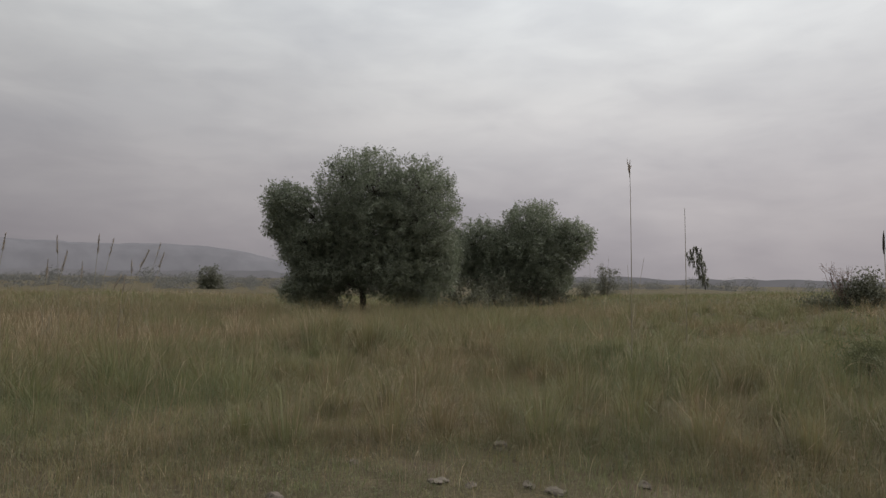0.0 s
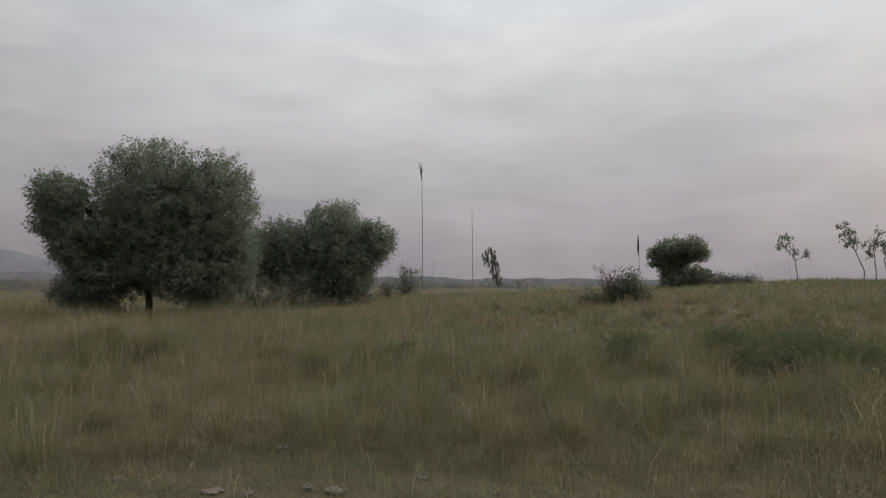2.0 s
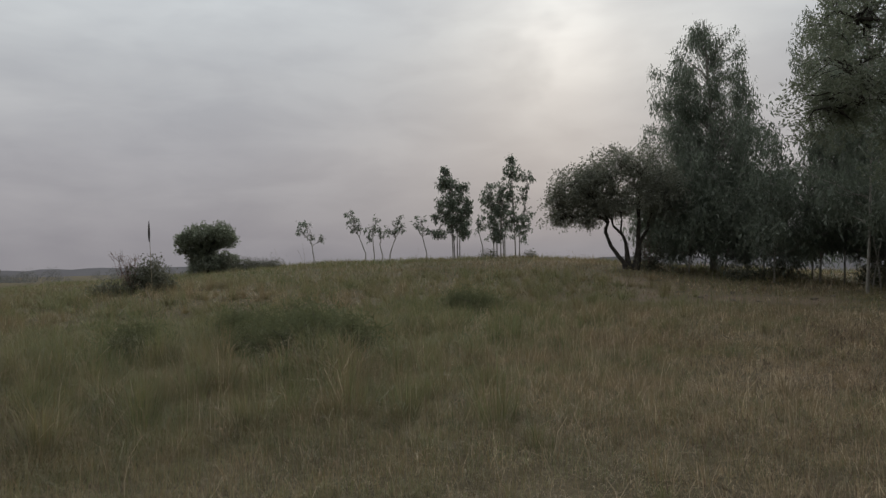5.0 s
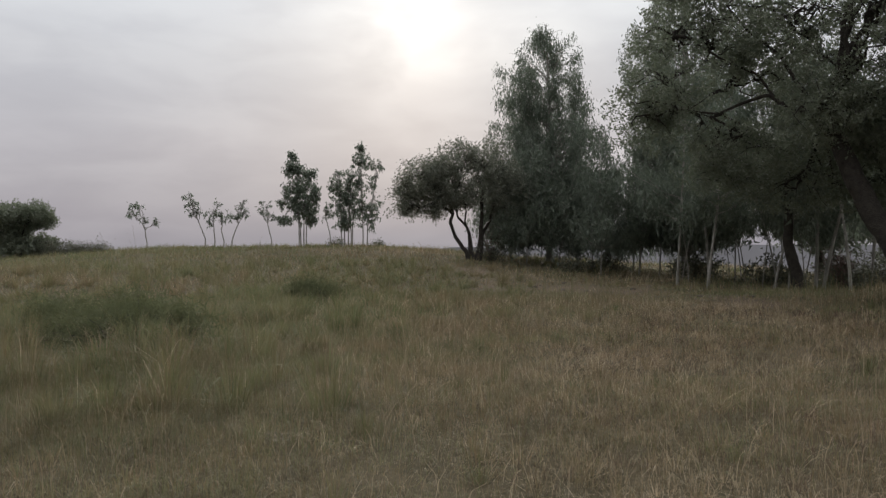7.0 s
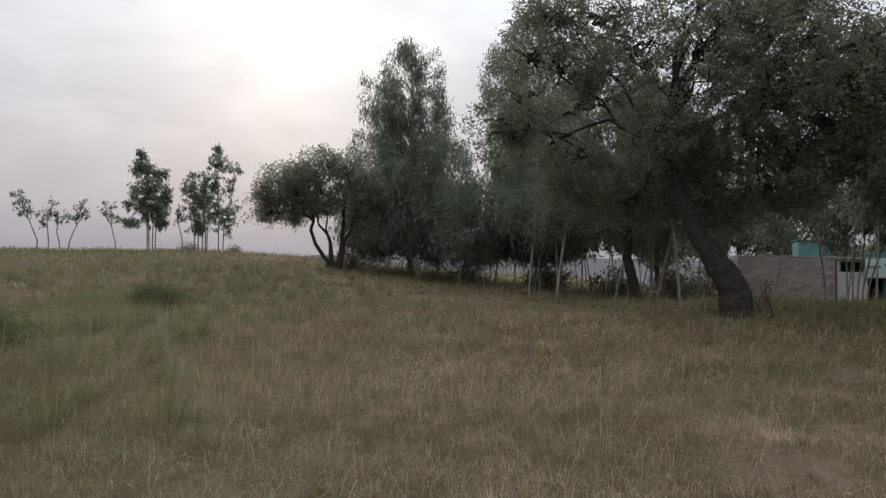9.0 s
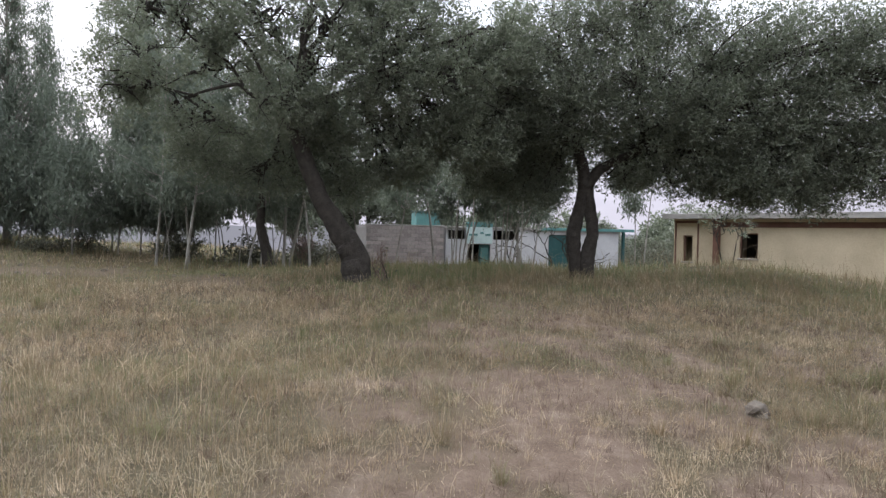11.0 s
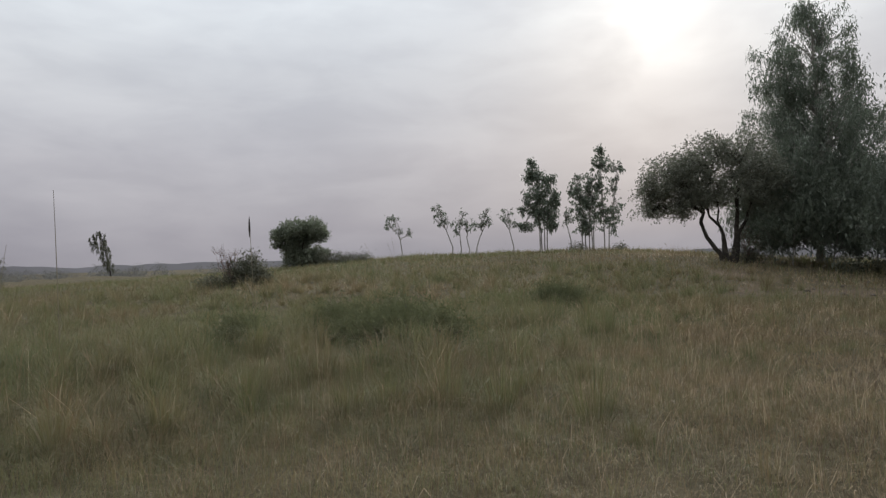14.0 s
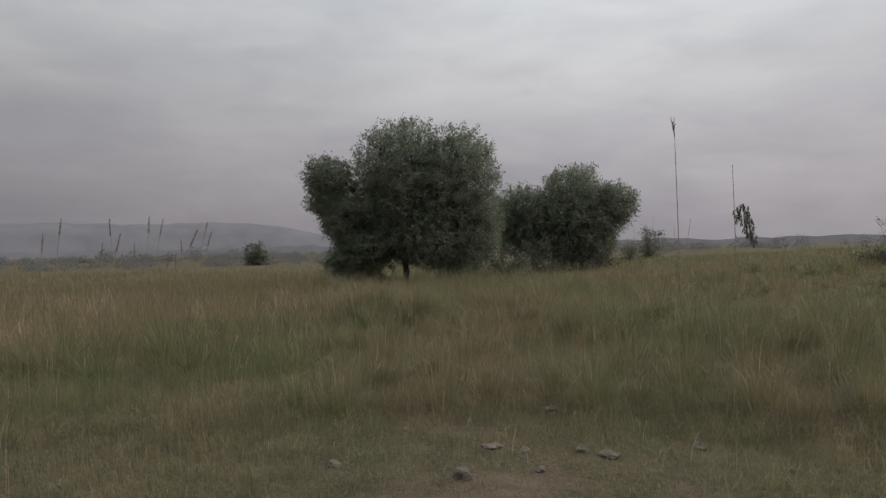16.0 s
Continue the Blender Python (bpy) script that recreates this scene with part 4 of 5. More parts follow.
# the two great acacias and one behind them
broad_tree("great_acacia", 15.29, -2.85, "great acacia with a thick leaning trunk and dense crown",
           [([(0.06, 0, 0), (0.04, 0, 0.5), (-0.08, 0, 0.85), (-0.4, 0, 1.3), (-0.75, 0.0, 1.85), (-1.05, 0.0, 2.6), (-1.35, 0.1, 3.4), (-1.5, 0.1, 3.9)], [0.36, 0.33, 0.3, 0.24, 0.2, 0.18, 0.14, 0.11]),
            ([(-1.35, 0.1, 3.3), (-1.75, 0.0, 3.85), (-2.2, -0.1, 4.05), (-2.5, -0.1, 4.3), (-3.0, 0.0, 4.2), (-3.5, 0.1, 4.05), (-4.1, 0.1, 4.2)], [0.075, 0.05, 0.042, 0.037, 0.032, 0.027, 0.02]),
            ([(-1.4, 0.1, 3.4), (-0.9, 0.6, 4.1), (0.2, 0.8, 4.6)], [0.09, 0.075, 0.06]),
            ([(-1.45, 0.1, 3.7), (-2.0, 0.0, 4.5), (-2.3, 0.1, 5.1), (-2.9, 0.1, 5.7), (-3.3, 0.1, 6.3)], [0.05, 0.038, 0.03, 0.024, 0.018]),
            ([(-2.3, 0.0, 4.1), (-2.7, 0.0, 4.75), (-3.3, -0.1, 5.1), (-3.9, 0.0, 5.6)], [0.034, 0.027, 0.022, 0.018])],
           [(1, -4.5, 0.2, 4.7, 1.1, 1.5, 0.8, 0.46), (4, -3.6, 0.3, 5.5, 1.4, 1.7, 0.8, 0.5), (1, -2.9, 0.7, 4.8, 1.1, 1.4, 0.6, 0.51), (3, -1.8, 0.2, 5.5, 1.5, 1.8, 0.9, 0.49), (0, -0.6, 0.0, 5.7, 1.7, 1.9, 0.95),
            (2, 1.1, 0.1, 5.5, 1.7, 1.9, 1.0), (2, 0.3, 0.2, 4.5, 1.6, 1.8, 0.9), (2, 2.5, 0.2, 4.9, 1.3, 1.7, 1.0), (0, -1.3, 0.9, 3.9, 1.3, 1.4, 0.7, 0.4), (2, 1.9, 0.4, 3.8, 1.2, 1.4, 0.8, 0.4), (2, 0.2, 0.5, 3.6, 1.3, 1.4, 0.7, 0.38),
            (1, -5.0, 0.2, 4.1, 0.9, 1.3, 0.7), (2, 3.4, 0.3, 4.3, 1.0, 1.4, 0.9), (0, -0.7, 0.7, 3.4, 1.1, 1.1, 0.75, 0.36), (2, 1.0, 0.4, 3.1, 1.3, 1.4, 0.75, 0.36), (2, 2.5, 0.3, 3.3, 1.2, 1.4, 0.8, 0.38),
            (1, -3.2, 0.6, 3.4, 1.2, 1.2, 0.6, 0.38), (2, 0.5, 0.7, 2.75, 1.1, 1.2, 0.6, 0.36), (4, -4.5, 0.3, 5.9, 1.0, 1.3, 0.8, 0.5), (0, -1.5, -0.8, 3.75, 0.9, 0.6, 0.65, 0.5),
            (0, -0.9, -0.9, 4.6, 1.1, 0.6, 0.7), (2, 0.6, -0.9, 4.4, 1.2, 0.7, 0.7), (2, 2.0, -0.8, 4.4, 1.1, 0.7, 0.7), (2, 3.3, 0.2, 5.6, 1.1, 1.5, 0.9),
            (3, -3.9, 0.2, 6.7, 1.1, 1.3, 0.75, 0.5), (3, -2.4, 0.2, 6.6, 1.3, 1.5, 0.75, 0.5), (0, -0.7, 0.2, 6.7, 1.3, 1.5, 0.7, 0.48), (2, 1.0, 0.2, 6.5, 1.3, 1.5, 0.7, 0.5),
            (0, -2.0, 1.5, 2.7, 1.3, 0.9, 0.8, 0.34), (0, -0.4, 1.6, 2.5, 1.2, 0.9, 0.8, 0.34), (1, -3.4, 1.2, 2.9, 1.1, 0.9, 0.6, 0.36)],
           245, leaf=(0.088, 0.038), gaps=0.49, per=26, turn=-100, spread=0.125, whole=True, base_z=0.26, gnarl=0.16)
broad_tree("great_acacia", 15.36, -8.47, "great acacia with two trunks grown together at the fork",
           [([(-0.18, 0, 0), (-0.17, 0, 0.45), (-0.22, 0, 0.95), (-0.25, 0, 1.35), (-0.19, 0, 1.7), (-0.11, 0, 2.0), (-0.04, 0, 2.4), (0.0, 0, 2.8)], [0.21, 0.16, 0.17, 0.18, 0.17, 0.155, 0.14, 0.13]),
            ([(0.14, 0.05, 0), (0.1, 0.05, 0.45), (0.12, 0.05, 0.95), (0.22, 0.05, 1.35), (0.2, 0.05, 1.7), (0.13, 0.05, 2.0), (0.09, 0.03, 2.4), (0.07, 0.02, 2.8)], [0.25, 0.2, 0.185, 0.145, 0.15, 0.155, 0.145, 0.14]),
            ([(0.02, 0, 2.5), (-0.05, 0.05, 3.1), (-0.3, 0.1, 3.9)], [0.18, 0.15, 0.11]),
            ([(0.07, 0, 2.55), (0.32, 0.02, 2.95), (0.75, 0.05, 3.2), (1.3, 0.1, 3.45)], [0.16, 0.135, 0.1, 0.07])],
           [(2, -2.3, 0.1, 4.5, 1.5, 1.7, 1.2), (2, -3.2, 0.3, 5.6, 1.3, 1.6, 1.1), (2, -1.0, 0.1, 6.0, 1.8, 1.8, 1.3), (2, -0.3, -0.2, 4.6, 1.5, 1.7, 1.1), (3, 1.3, -0.2, 5.0, 1.6, 1.8, 1.2),
            (3, 2.7, 0.1, 4.2, 1.4, 1.7, 1.0), (3, 1.2, 0.0, 6.7, 1.8, 1.8, 1.2), (3, 3.2, 0.1, 5.6, 1.6, 1.7, 1.2), (3, 4.4, 0.2, 4.4, 1.4, 1.6, 1.0), (2, -1.6, 0.4, 3.6, 1.1, 1.4, 0.7), (3, 1.6, 0.5, 3.4, 1.3, 1.5, 0.8), (3, 2.9, 0.4, 3.3, 1.3, 1.5, 0.85), (3, 4.2, 0.3, 3.4, 1.3, 1.5, 0.9), (2, -2.9, 0.4, 3.9, 1.0, 1.3, 0.8), (2, 0.5, 1.0, 3.7, 1.2, 1.0, 0.7), (3, 4.8, 0.2, 5.8, 1.3, 1.6, 1.1),
            (2, -0.9, 0.5, 3.15, 0.9, 1.1, 0.75), (2, -0.5, -0.8, 4.0, 1.1, 0.6, 0.75), (3, 1.5, -0.7, 4.0, 1.1, 0.6, 0.7), (3, 2.9, -0.7, 4.2, 1.1, 0.6, 0.7), (3, 3.5, 0.4, 2.9, 1.1, 1.3, 0.7), (2, -2.0, 0.5, 3.1, 0.9, 1.1, 0.7), (3, 5.9, 0.2, 4.7, 1.4, 1.6, 1.1), (3, 6.3, 0.2, 6.0, 1.3, 1.6, 1.0), (3, 5.6, 0.3, 3.4, 1.2, 1.4, 0.8), (3, 7.2, 0.2, 5.0, 1.2, 1.5, 1.0), (3, 3.0, 0.4, 2.75, 0.9, 1.1, 0.55), (3, 4.3, 0.3, 2.65, 1.1, 1.3, 0.65), (3, 5.6, 0.3, 2.65, 1.1, 1.3, 0.65), (3, 6.8, 0.3, 2.8, 1.0, 1.2, 0.6), (3, 6.8, 0.2, 3.7, 1.1, 1.4, 0.8),
            (2, -0.8, 0.3, 2.45, 0.55, 0.7, 0.5, 0.42), (2, -1.6, 0.4, 2.5, 0.75, 0.8, 0.5, 0.42), (3, 0.9, 0.6, 2.75, 0.8, 0.7, 0.45, 0.4), (2, -2.7, 0.4, 2.8, 0.8, 0.9, 0.5, 0.42), (3, 0.9, 1.3, 3.5, 1.2, 0.8, 0.75, 0.36), (2, -0.6, 1.3, 3.4, 1.1, 0.8, 0.8, 0.36),
            (3, 3.6, 0.9, 2.5, 1.1, 0.8, 0.5, 0.42), (3, 5.0, 0.9, 2.4, 1.2, 0.8, 0.5, 0.42), (3, 2.2, 1.0, 2.7, 0.8, 0.8, 0.4, 0.42)],
           310, leaf=(0.088, 0.036), gaps=0.34, per=20, turn=-119, spread=0.15, whole=True, base_z=0.12, gnarl=0.16)
broad_tree("acacia_tree", 22.55, -1.47, "dark acacia with a leaning trunk among pale eucalyptus stems",
           [([(0, 0, 0), (-0.15, 0, 0.7), (-0.3, 0, 1.4), (-0.3, 0, 2.3)], [0.2, 0.17, 0.14, 0.11])],
           [(0, -0.6, 0, 4.0, 1.6, 1.5, 1.2), (0, 0.6, 0, 4.6, 1.5, 1.5, 1.2), (0, -0.2, 0.3, 5.8, 1.5, 1.5, 1.1)], 120, per=22, turn=-93, leaf=(0.12, 0.05), gaps=0.4)

# broad trees behind the houses
for x, y, tall in ((43.0, -4.0, 6.8), (45.0, -9.0, 7.4), (43.5, -13.5, 4.7), (45.5, -18.5, 4.8), (43.0, -23.5, 4.6), (38.0, -28.0, 4.6), (33.5, -27.0, 4.4)):
    broad_tree("backyard_tree", x, y, "leafy dark-green tree behind the houses",
               [([(0, 0, 0), (0.1, 0, 1.0), (0.0, 0.1, 2.0)], [0.2, 0.16, 0.12])],
               [(0, 0, 0, tall - 1.8, 2.1, 2.1, 1.8), (0, -1.7, 0, tall - 2.8, 1.6, 1.8, 1.6), (0, 1.8, 0, tall - 2.7, 1.6, 1.8, 1.7), (0, 0.2, 0, 2.6, 2.2, 1.8, 1.0)],
               95, per=20, leaf=(0.24, 0.1), gaps=0.4, spread=0.26, turn=-108, group="trees behind the houses")

# drooping tree far out in the field, far bushes


def drooping_tree(x, y):
    """Thin stems with long bunches of leaves that hang almost to the ground."""
    root = tagged(new("drooping_tree"), "thin tree with long drooping brown-green leaf bunches", "tree")
    root.location, root.rotation_euler = (x, y, float(land(x, y)) - 0.05), (0, 0, radians(-20))
    wood = Heap()
    ats, tints = [], []
    wood.tube(bend((0.75, 0, 0), (-0.1, 0, 4.3), 9, 0.15, 0.03), np.linspace(0.09, 0.03, 9), 6)
    for dx, top, drop in ((-1.0, 3.9, 0.8), (-0.75, 4.25, 1.7), (-0.42, 4.5, 2.2), (-0.12, 4.55, 2.9), (0.18, 4.3, 3.2), (0.42, 3.7, 2.9), (0.62, 3.0, 2.2), (0.95, 1.3, 0.9), (0.45, 1.7, 1.3)):
        dy = rng.normal() * 0.3
        wood.tube(bend((0.75 - 0.2 * min(top, 4.2), 0, min(top, 4.2) * 0.97), (dx, dy, top), 5, 0.12, 0.02), np.linspace(0.03, 0.01, 5), 4)
        n = int(70 * drop)
        u = rng.random(n)
        ats.append(np.stack([dx + 0.08 * np.sin(u * 5 + dx * 9) + rng.normal(size=n) * (0.03 + 0.045 * u), dy + rng.normal(size=n) * 0.12, top + 0.1 - u * drop], -1))
        tints.append(np.clip(0.5 - 0.3 * u + rng.normal(size=n) * 0.2, 0, 1))
    at, tint = np.concatenate(ats), np.concatenate(tints)
    n = len(at)
    way = unit(rng.normal(size=(n, 3)) * 0.3 + np.array([0, 0, -1.0]))
    part("trunk", wood.mesh("trunk", BARK, True), root)
    part("crown", leaf_mesh("crown", at, way, rng.uniform(0.2, 0.45, n), rng.uniform(0.045, 0.08, n), tint, SCRUB_LEAF), root)


drooping_tree(26.33, 70.83)
bush("lone_bush", -19.4, 57.3, "dark round bush alone on the plain", 2.2, 2.2, 120, leaf=(0.16, 0.07))


def far_scrub(name, label, az0, az1, near, far, count, size, mat):
    """Scattered scrub too far off to count: ragged clumps of leaves on the ground."""
    az = np.radians(rng.uniform(az0, az1, count))
    d = rng.uniform(near, far, count)
    x, y = -np.sin(az) * d, np.cos(az) * d
    big = size * rng.uniform(0.4, 1.3, count) ** 1.4
    per = 330
    n = count * per
    q = unit(rng.normal(size=(n, 3))) * (rng.random(n) ** 0.4)[:, None]
    q[:, 2] = np.abs(q[:, 2])
    b = np.repeat(big, per)
    at = np.stack([np.repeat(x, per) + q[:, 0] * b * 0.75, np.repeat(y, per) + q[:, 1] * b * 0.75, np.repeat(land(x, y), per) - 0.1 + q[:, 2] * b], -1)
    at += rng.normal(size=(n, 3)) * (b * 0.07)[:, None]
    me = leaf_mesh(name, at, unit(rng.normal(size=(n, 3)) + np.array([0, 0, 0.3])), b * 0.1, b * 0.058, rng.random(n), mat)
    tagged(new(name, me), label, "scrub", kind="stuff")


# Distance haze put into the far leaves: paler, greyer colours than the near scrub.
FAR_LEAF = leaf_material("haze_grey_scrub_leaf", (0.115, 0.118, 0.112), (0.145, 0.147, 0.14), (0.175, 0.175, 0.167), 0.4, 0.8, 0.1)
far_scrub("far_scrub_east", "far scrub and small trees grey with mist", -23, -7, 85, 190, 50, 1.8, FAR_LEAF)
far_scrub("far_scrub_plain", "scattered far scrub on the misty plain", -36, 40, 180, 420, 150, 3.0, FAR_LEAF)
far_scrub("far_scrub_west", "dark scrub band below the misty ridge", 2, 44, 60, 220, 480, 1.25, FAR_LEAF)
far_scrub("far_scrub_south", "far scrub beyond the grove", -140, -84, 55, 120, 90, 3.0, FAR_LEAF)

# ---- reeds ----


def reed(x, y, top, label, plume=0.0, lean=(0, 0), thick=0.009, blades=3, name="reed", spikes=0):
    z0 = float(land(x, y)) - 0.03
    root = tagged(new(name), label, "reed", "tall dry reeds")
    root.location = (x, y, z0)
    tall = top - z0
    t = np.linspace(0, 1, 9)
    axis = np.stack([lean[0] * t ** 1.6, lean[1] * t ** 1.6, tall * t], -1)
    h = Heap()
    h.tube(axis, thick * (1 - 0.6 * t), 5)
    part("stem", h.mesh("stem", STRAW, True), root)
    if plume:
        p = Heap()
        for k in range(spikes):
            foot = axis[-1] - np.array([0, 0, plume * (0.75 - 0.12 * k)])
            tip = axis[-1] + np.array([plume * (-0.11 + 0.06 * k), plume * 0.04 * (k % 2), plume * (0.05 - 0.13 * (k % 2) - 0.05 * k)])
            p.tube(bend(foot, tip, 6, 0.0, 0.004), (0.003, 0.007, 0.008, 0.007, 0.006, 0.002), 5)
        for _ in range(0 if spikes else 80):
            u = rng.random()
            base = axis[-1] - unit(axis[-1] - axis[-3]) * plume * u
            a, reach = rng.random() * 6.28, plume * rng.uniform(0.03, 0.1) * (0.5 + u)
            tip = base + np.array([np.cos(a) * reach, np.sin(a) * reach, plume * rng.uniform(0.05, 0.22)])
            p.tube(bend(base, tip, 3, 0.01), (0.0032, 0.0032, 0.0012), 3)
        part("plume", p.mesh("plume", PLUME), root, "feathery seed plume")
    if blades:
        for _ in range(blades):
            b = Heap()
            u = rng.uniform(0.05, 0.4)
            base = axis[0] * (1 - u) + axis[-1] * u
            a, reach = rng.random() * 6.28, rng.uniform(0.12, 0.3)
            tip = base + np.array([np.cos(a) * reach, np.sin(a) * reach, rng.uniform(0.1, 0.45)])
            b.tube(bend(base, tip, 4, 0.08), (0.006, 0.006, 0.004, 0.001), 3)
            part("leaf_blade", b.mesh("leaf_blade", STRAW), root)
    return root


reed(2.82, 10.72, 3.3, "tall thin dry reed with a small plume at its tip", 0.38, (-0.05, 0), spikes=4)
reed(3.72, 10.96, 2.61, "thin bare dry reed standing in green grass", 0.0, (-0.04, 0))
reed(7.5, 12.07, 2.36, "thin reed ending in a narrow dark seed head", 0.0, (-0.06, 0))
reed_head = Heap()
reed_head.tube(np.array([(0, 0, 0), (0, 0, 0.12), (0, 0, 0.28), (0, 0, 0.4)]), (0.006, 0.02, 0.016, 0.003), 6)
head_owner = [o for o in scene.objects if o.name.startswith("reed") and o.parent is None][-1]
seed_head = part("seed_head", reed_head.mesh("seed_head", BARK, True), head_owner, "narrow dark seed head")
seed_head.location = (-0.06, 0, 2.36 - head_owner.location.z - 0.36)
for x, y, top, lean in ((3.05, 11.6, 1.85, (0.2, 0)), (3.3, 12.4, 1.75, (-0.1, 0)), (17.3, 19.6, 2.15, (-0.35, 0.3)), (17.8, 19.0, 2.1, (-0.3, 0.25)),
                        (19.0, 20.4, 2.4, (-0.12, 0.1)), (22.0, 17.4, 2.1, (0.15, -0.15)), (5.6, 24.0, 2.3, (0.1, 0)), (5.0, 23.4, 2.1, (-0.1, 0))):
    reed(x, y, top, "thin dry grass stalk leaning in the field", 0.0, lean, 0.006, 1)
for k in range(14):
    a = radians(23.5 + 11 * rng.random())
    d = rng.uniform(13, 18)
    reed(-math.sin(a) * d, 0.6 + math.cos(a) * d, rng.uniform(1.35, 2.2), "dry reed with a feathery brown plume", 0.34, (0.3 + rng.normal() * 0.3, rng.normal() * 0.2), 0.007, 3)

# ---- stones ----


def stone(x, y, size, flat, label):
    bm = bmesh.new()
    bmesh.ops.create_icosphere(bm, subdivisions=3, radius=1)
    off = Vector((x * 7.1, y * 5.3, size * 31))
    for v in bm.verts:
        d = v.co.normalized()
        v.co = d * (0.8 + 0.42 * noise.noise(d * 1.3 + off) + 0.12 * noise.noise(d * 3.5 + off))
        v.co = Vector((v.co.x * size, v.co.y * size * 0.7, v.co.z * size * flat))
    ob = new("stone", bm_mesh("stone", bm, STONE))
    ob.location = (x, y, float(land(x, y)) + size * flat * 0.35)
    ob.rotation_euler = (0, 0, x * 3)
    tagged(ob, label, "stone", "stones in the field")


PALE = "pale grey field stone half sunk in the soil"
for x, y, s, f in ((-0.2, 4.86, 0.075, 0.8), (1.51, 5.67, 0.075, 0.5), (-0.01, 5.54, 0.1, 0.3), (0.81, 5.38, 0.1, 0.35), (0.53, 6.65, 0.11, 0.55), (0.64, 5.5, 0.07, 0.5), (0.22, 5.45, 0.06, 0.5),
                   (1.9, 5.1, 0.06, 0.6), (-1.1, 5.2, 0.07, 0.5), (0.3, 5.0, 0.05, 0.6), (3.2, 5.6, 0.06, 0.5), (-0.7, 6.1, 0.06, 0.5)):
    stone(x, y, s, f, PALE)
for k in range(11):
    stone(rng.uniform(33.6, 34.9), rng.uniform(-16.0, -11.4), rng.uniform(0.1, 0.22), 0.7, "pale broken block lying before the white house")
stone(5.06, -4.34, 0.17, 0.5, "dark brown field stone on bare soil")
for k in range(26):
    a, d = radians(rng.uniform(-92, -68)), rng.uniform(17, 26)
    stone(-math.sin(a) * d, math.cos(a) * d, rng.uniform(0.05, 0.13), 0.45, "small pale stone on the bare track")

# ---- houses ----


def wall_mesh(name, wide, low, high, thick, holes, mat):
    """A wall along x, its front at y=0, with openings (x0, x1, z0, z1) right through it."""
    xs = sorted({wide[0], wide[1], *(v for h in holes for v in h[:2])})
    zs = sorted({low, high, *(v for h in holes for v in h[2:])})
    bm = bmesh.new()
    vs = {(i, k): bm.verts.new((x, 0, z)) for i, x in enumerate(xs) for k, z in enumerate(zs)}
    for i in range(len(xs) - 1):
        for k in range(len(zs) - 1):
            cx, cz = (xs[i] + xs[i + 1]) / 2, (zs[k] + zs[k + 1]) / 2
            if not any(h[0] < cx < h[1] and h[2] < cz < h[3] for h in holes):
                bm.faces.new([vs[i, k], vs[i + 1, k], vs[i + 1, k + 1], vs[i, k + 1]])
    loose = [v for v in bm.verts if not v.link_faces]
    bmesh.ops.delete(bm, geom=loose, context="VERTS")
    made = bmesh.ops.extrude_face_region(bm, geom=bm.faces[:])
    bmesh.ops.translate(bm, vec=(0, thick, 0), verts=[g for g in made["geom"] if isinstance(g, bmesh.types.BMVert)])
    bmesh.ops.recalc_face_normals(bm, faces=bm.faces[:])
    return bm_mesh(name, bm, mat)


def slab(name, lo, hi, mat, parent, label="", bevel=0.01):
    return part(name, bm_mesh(name, box_bm(lo, hi, bevel), mat), parent, label)


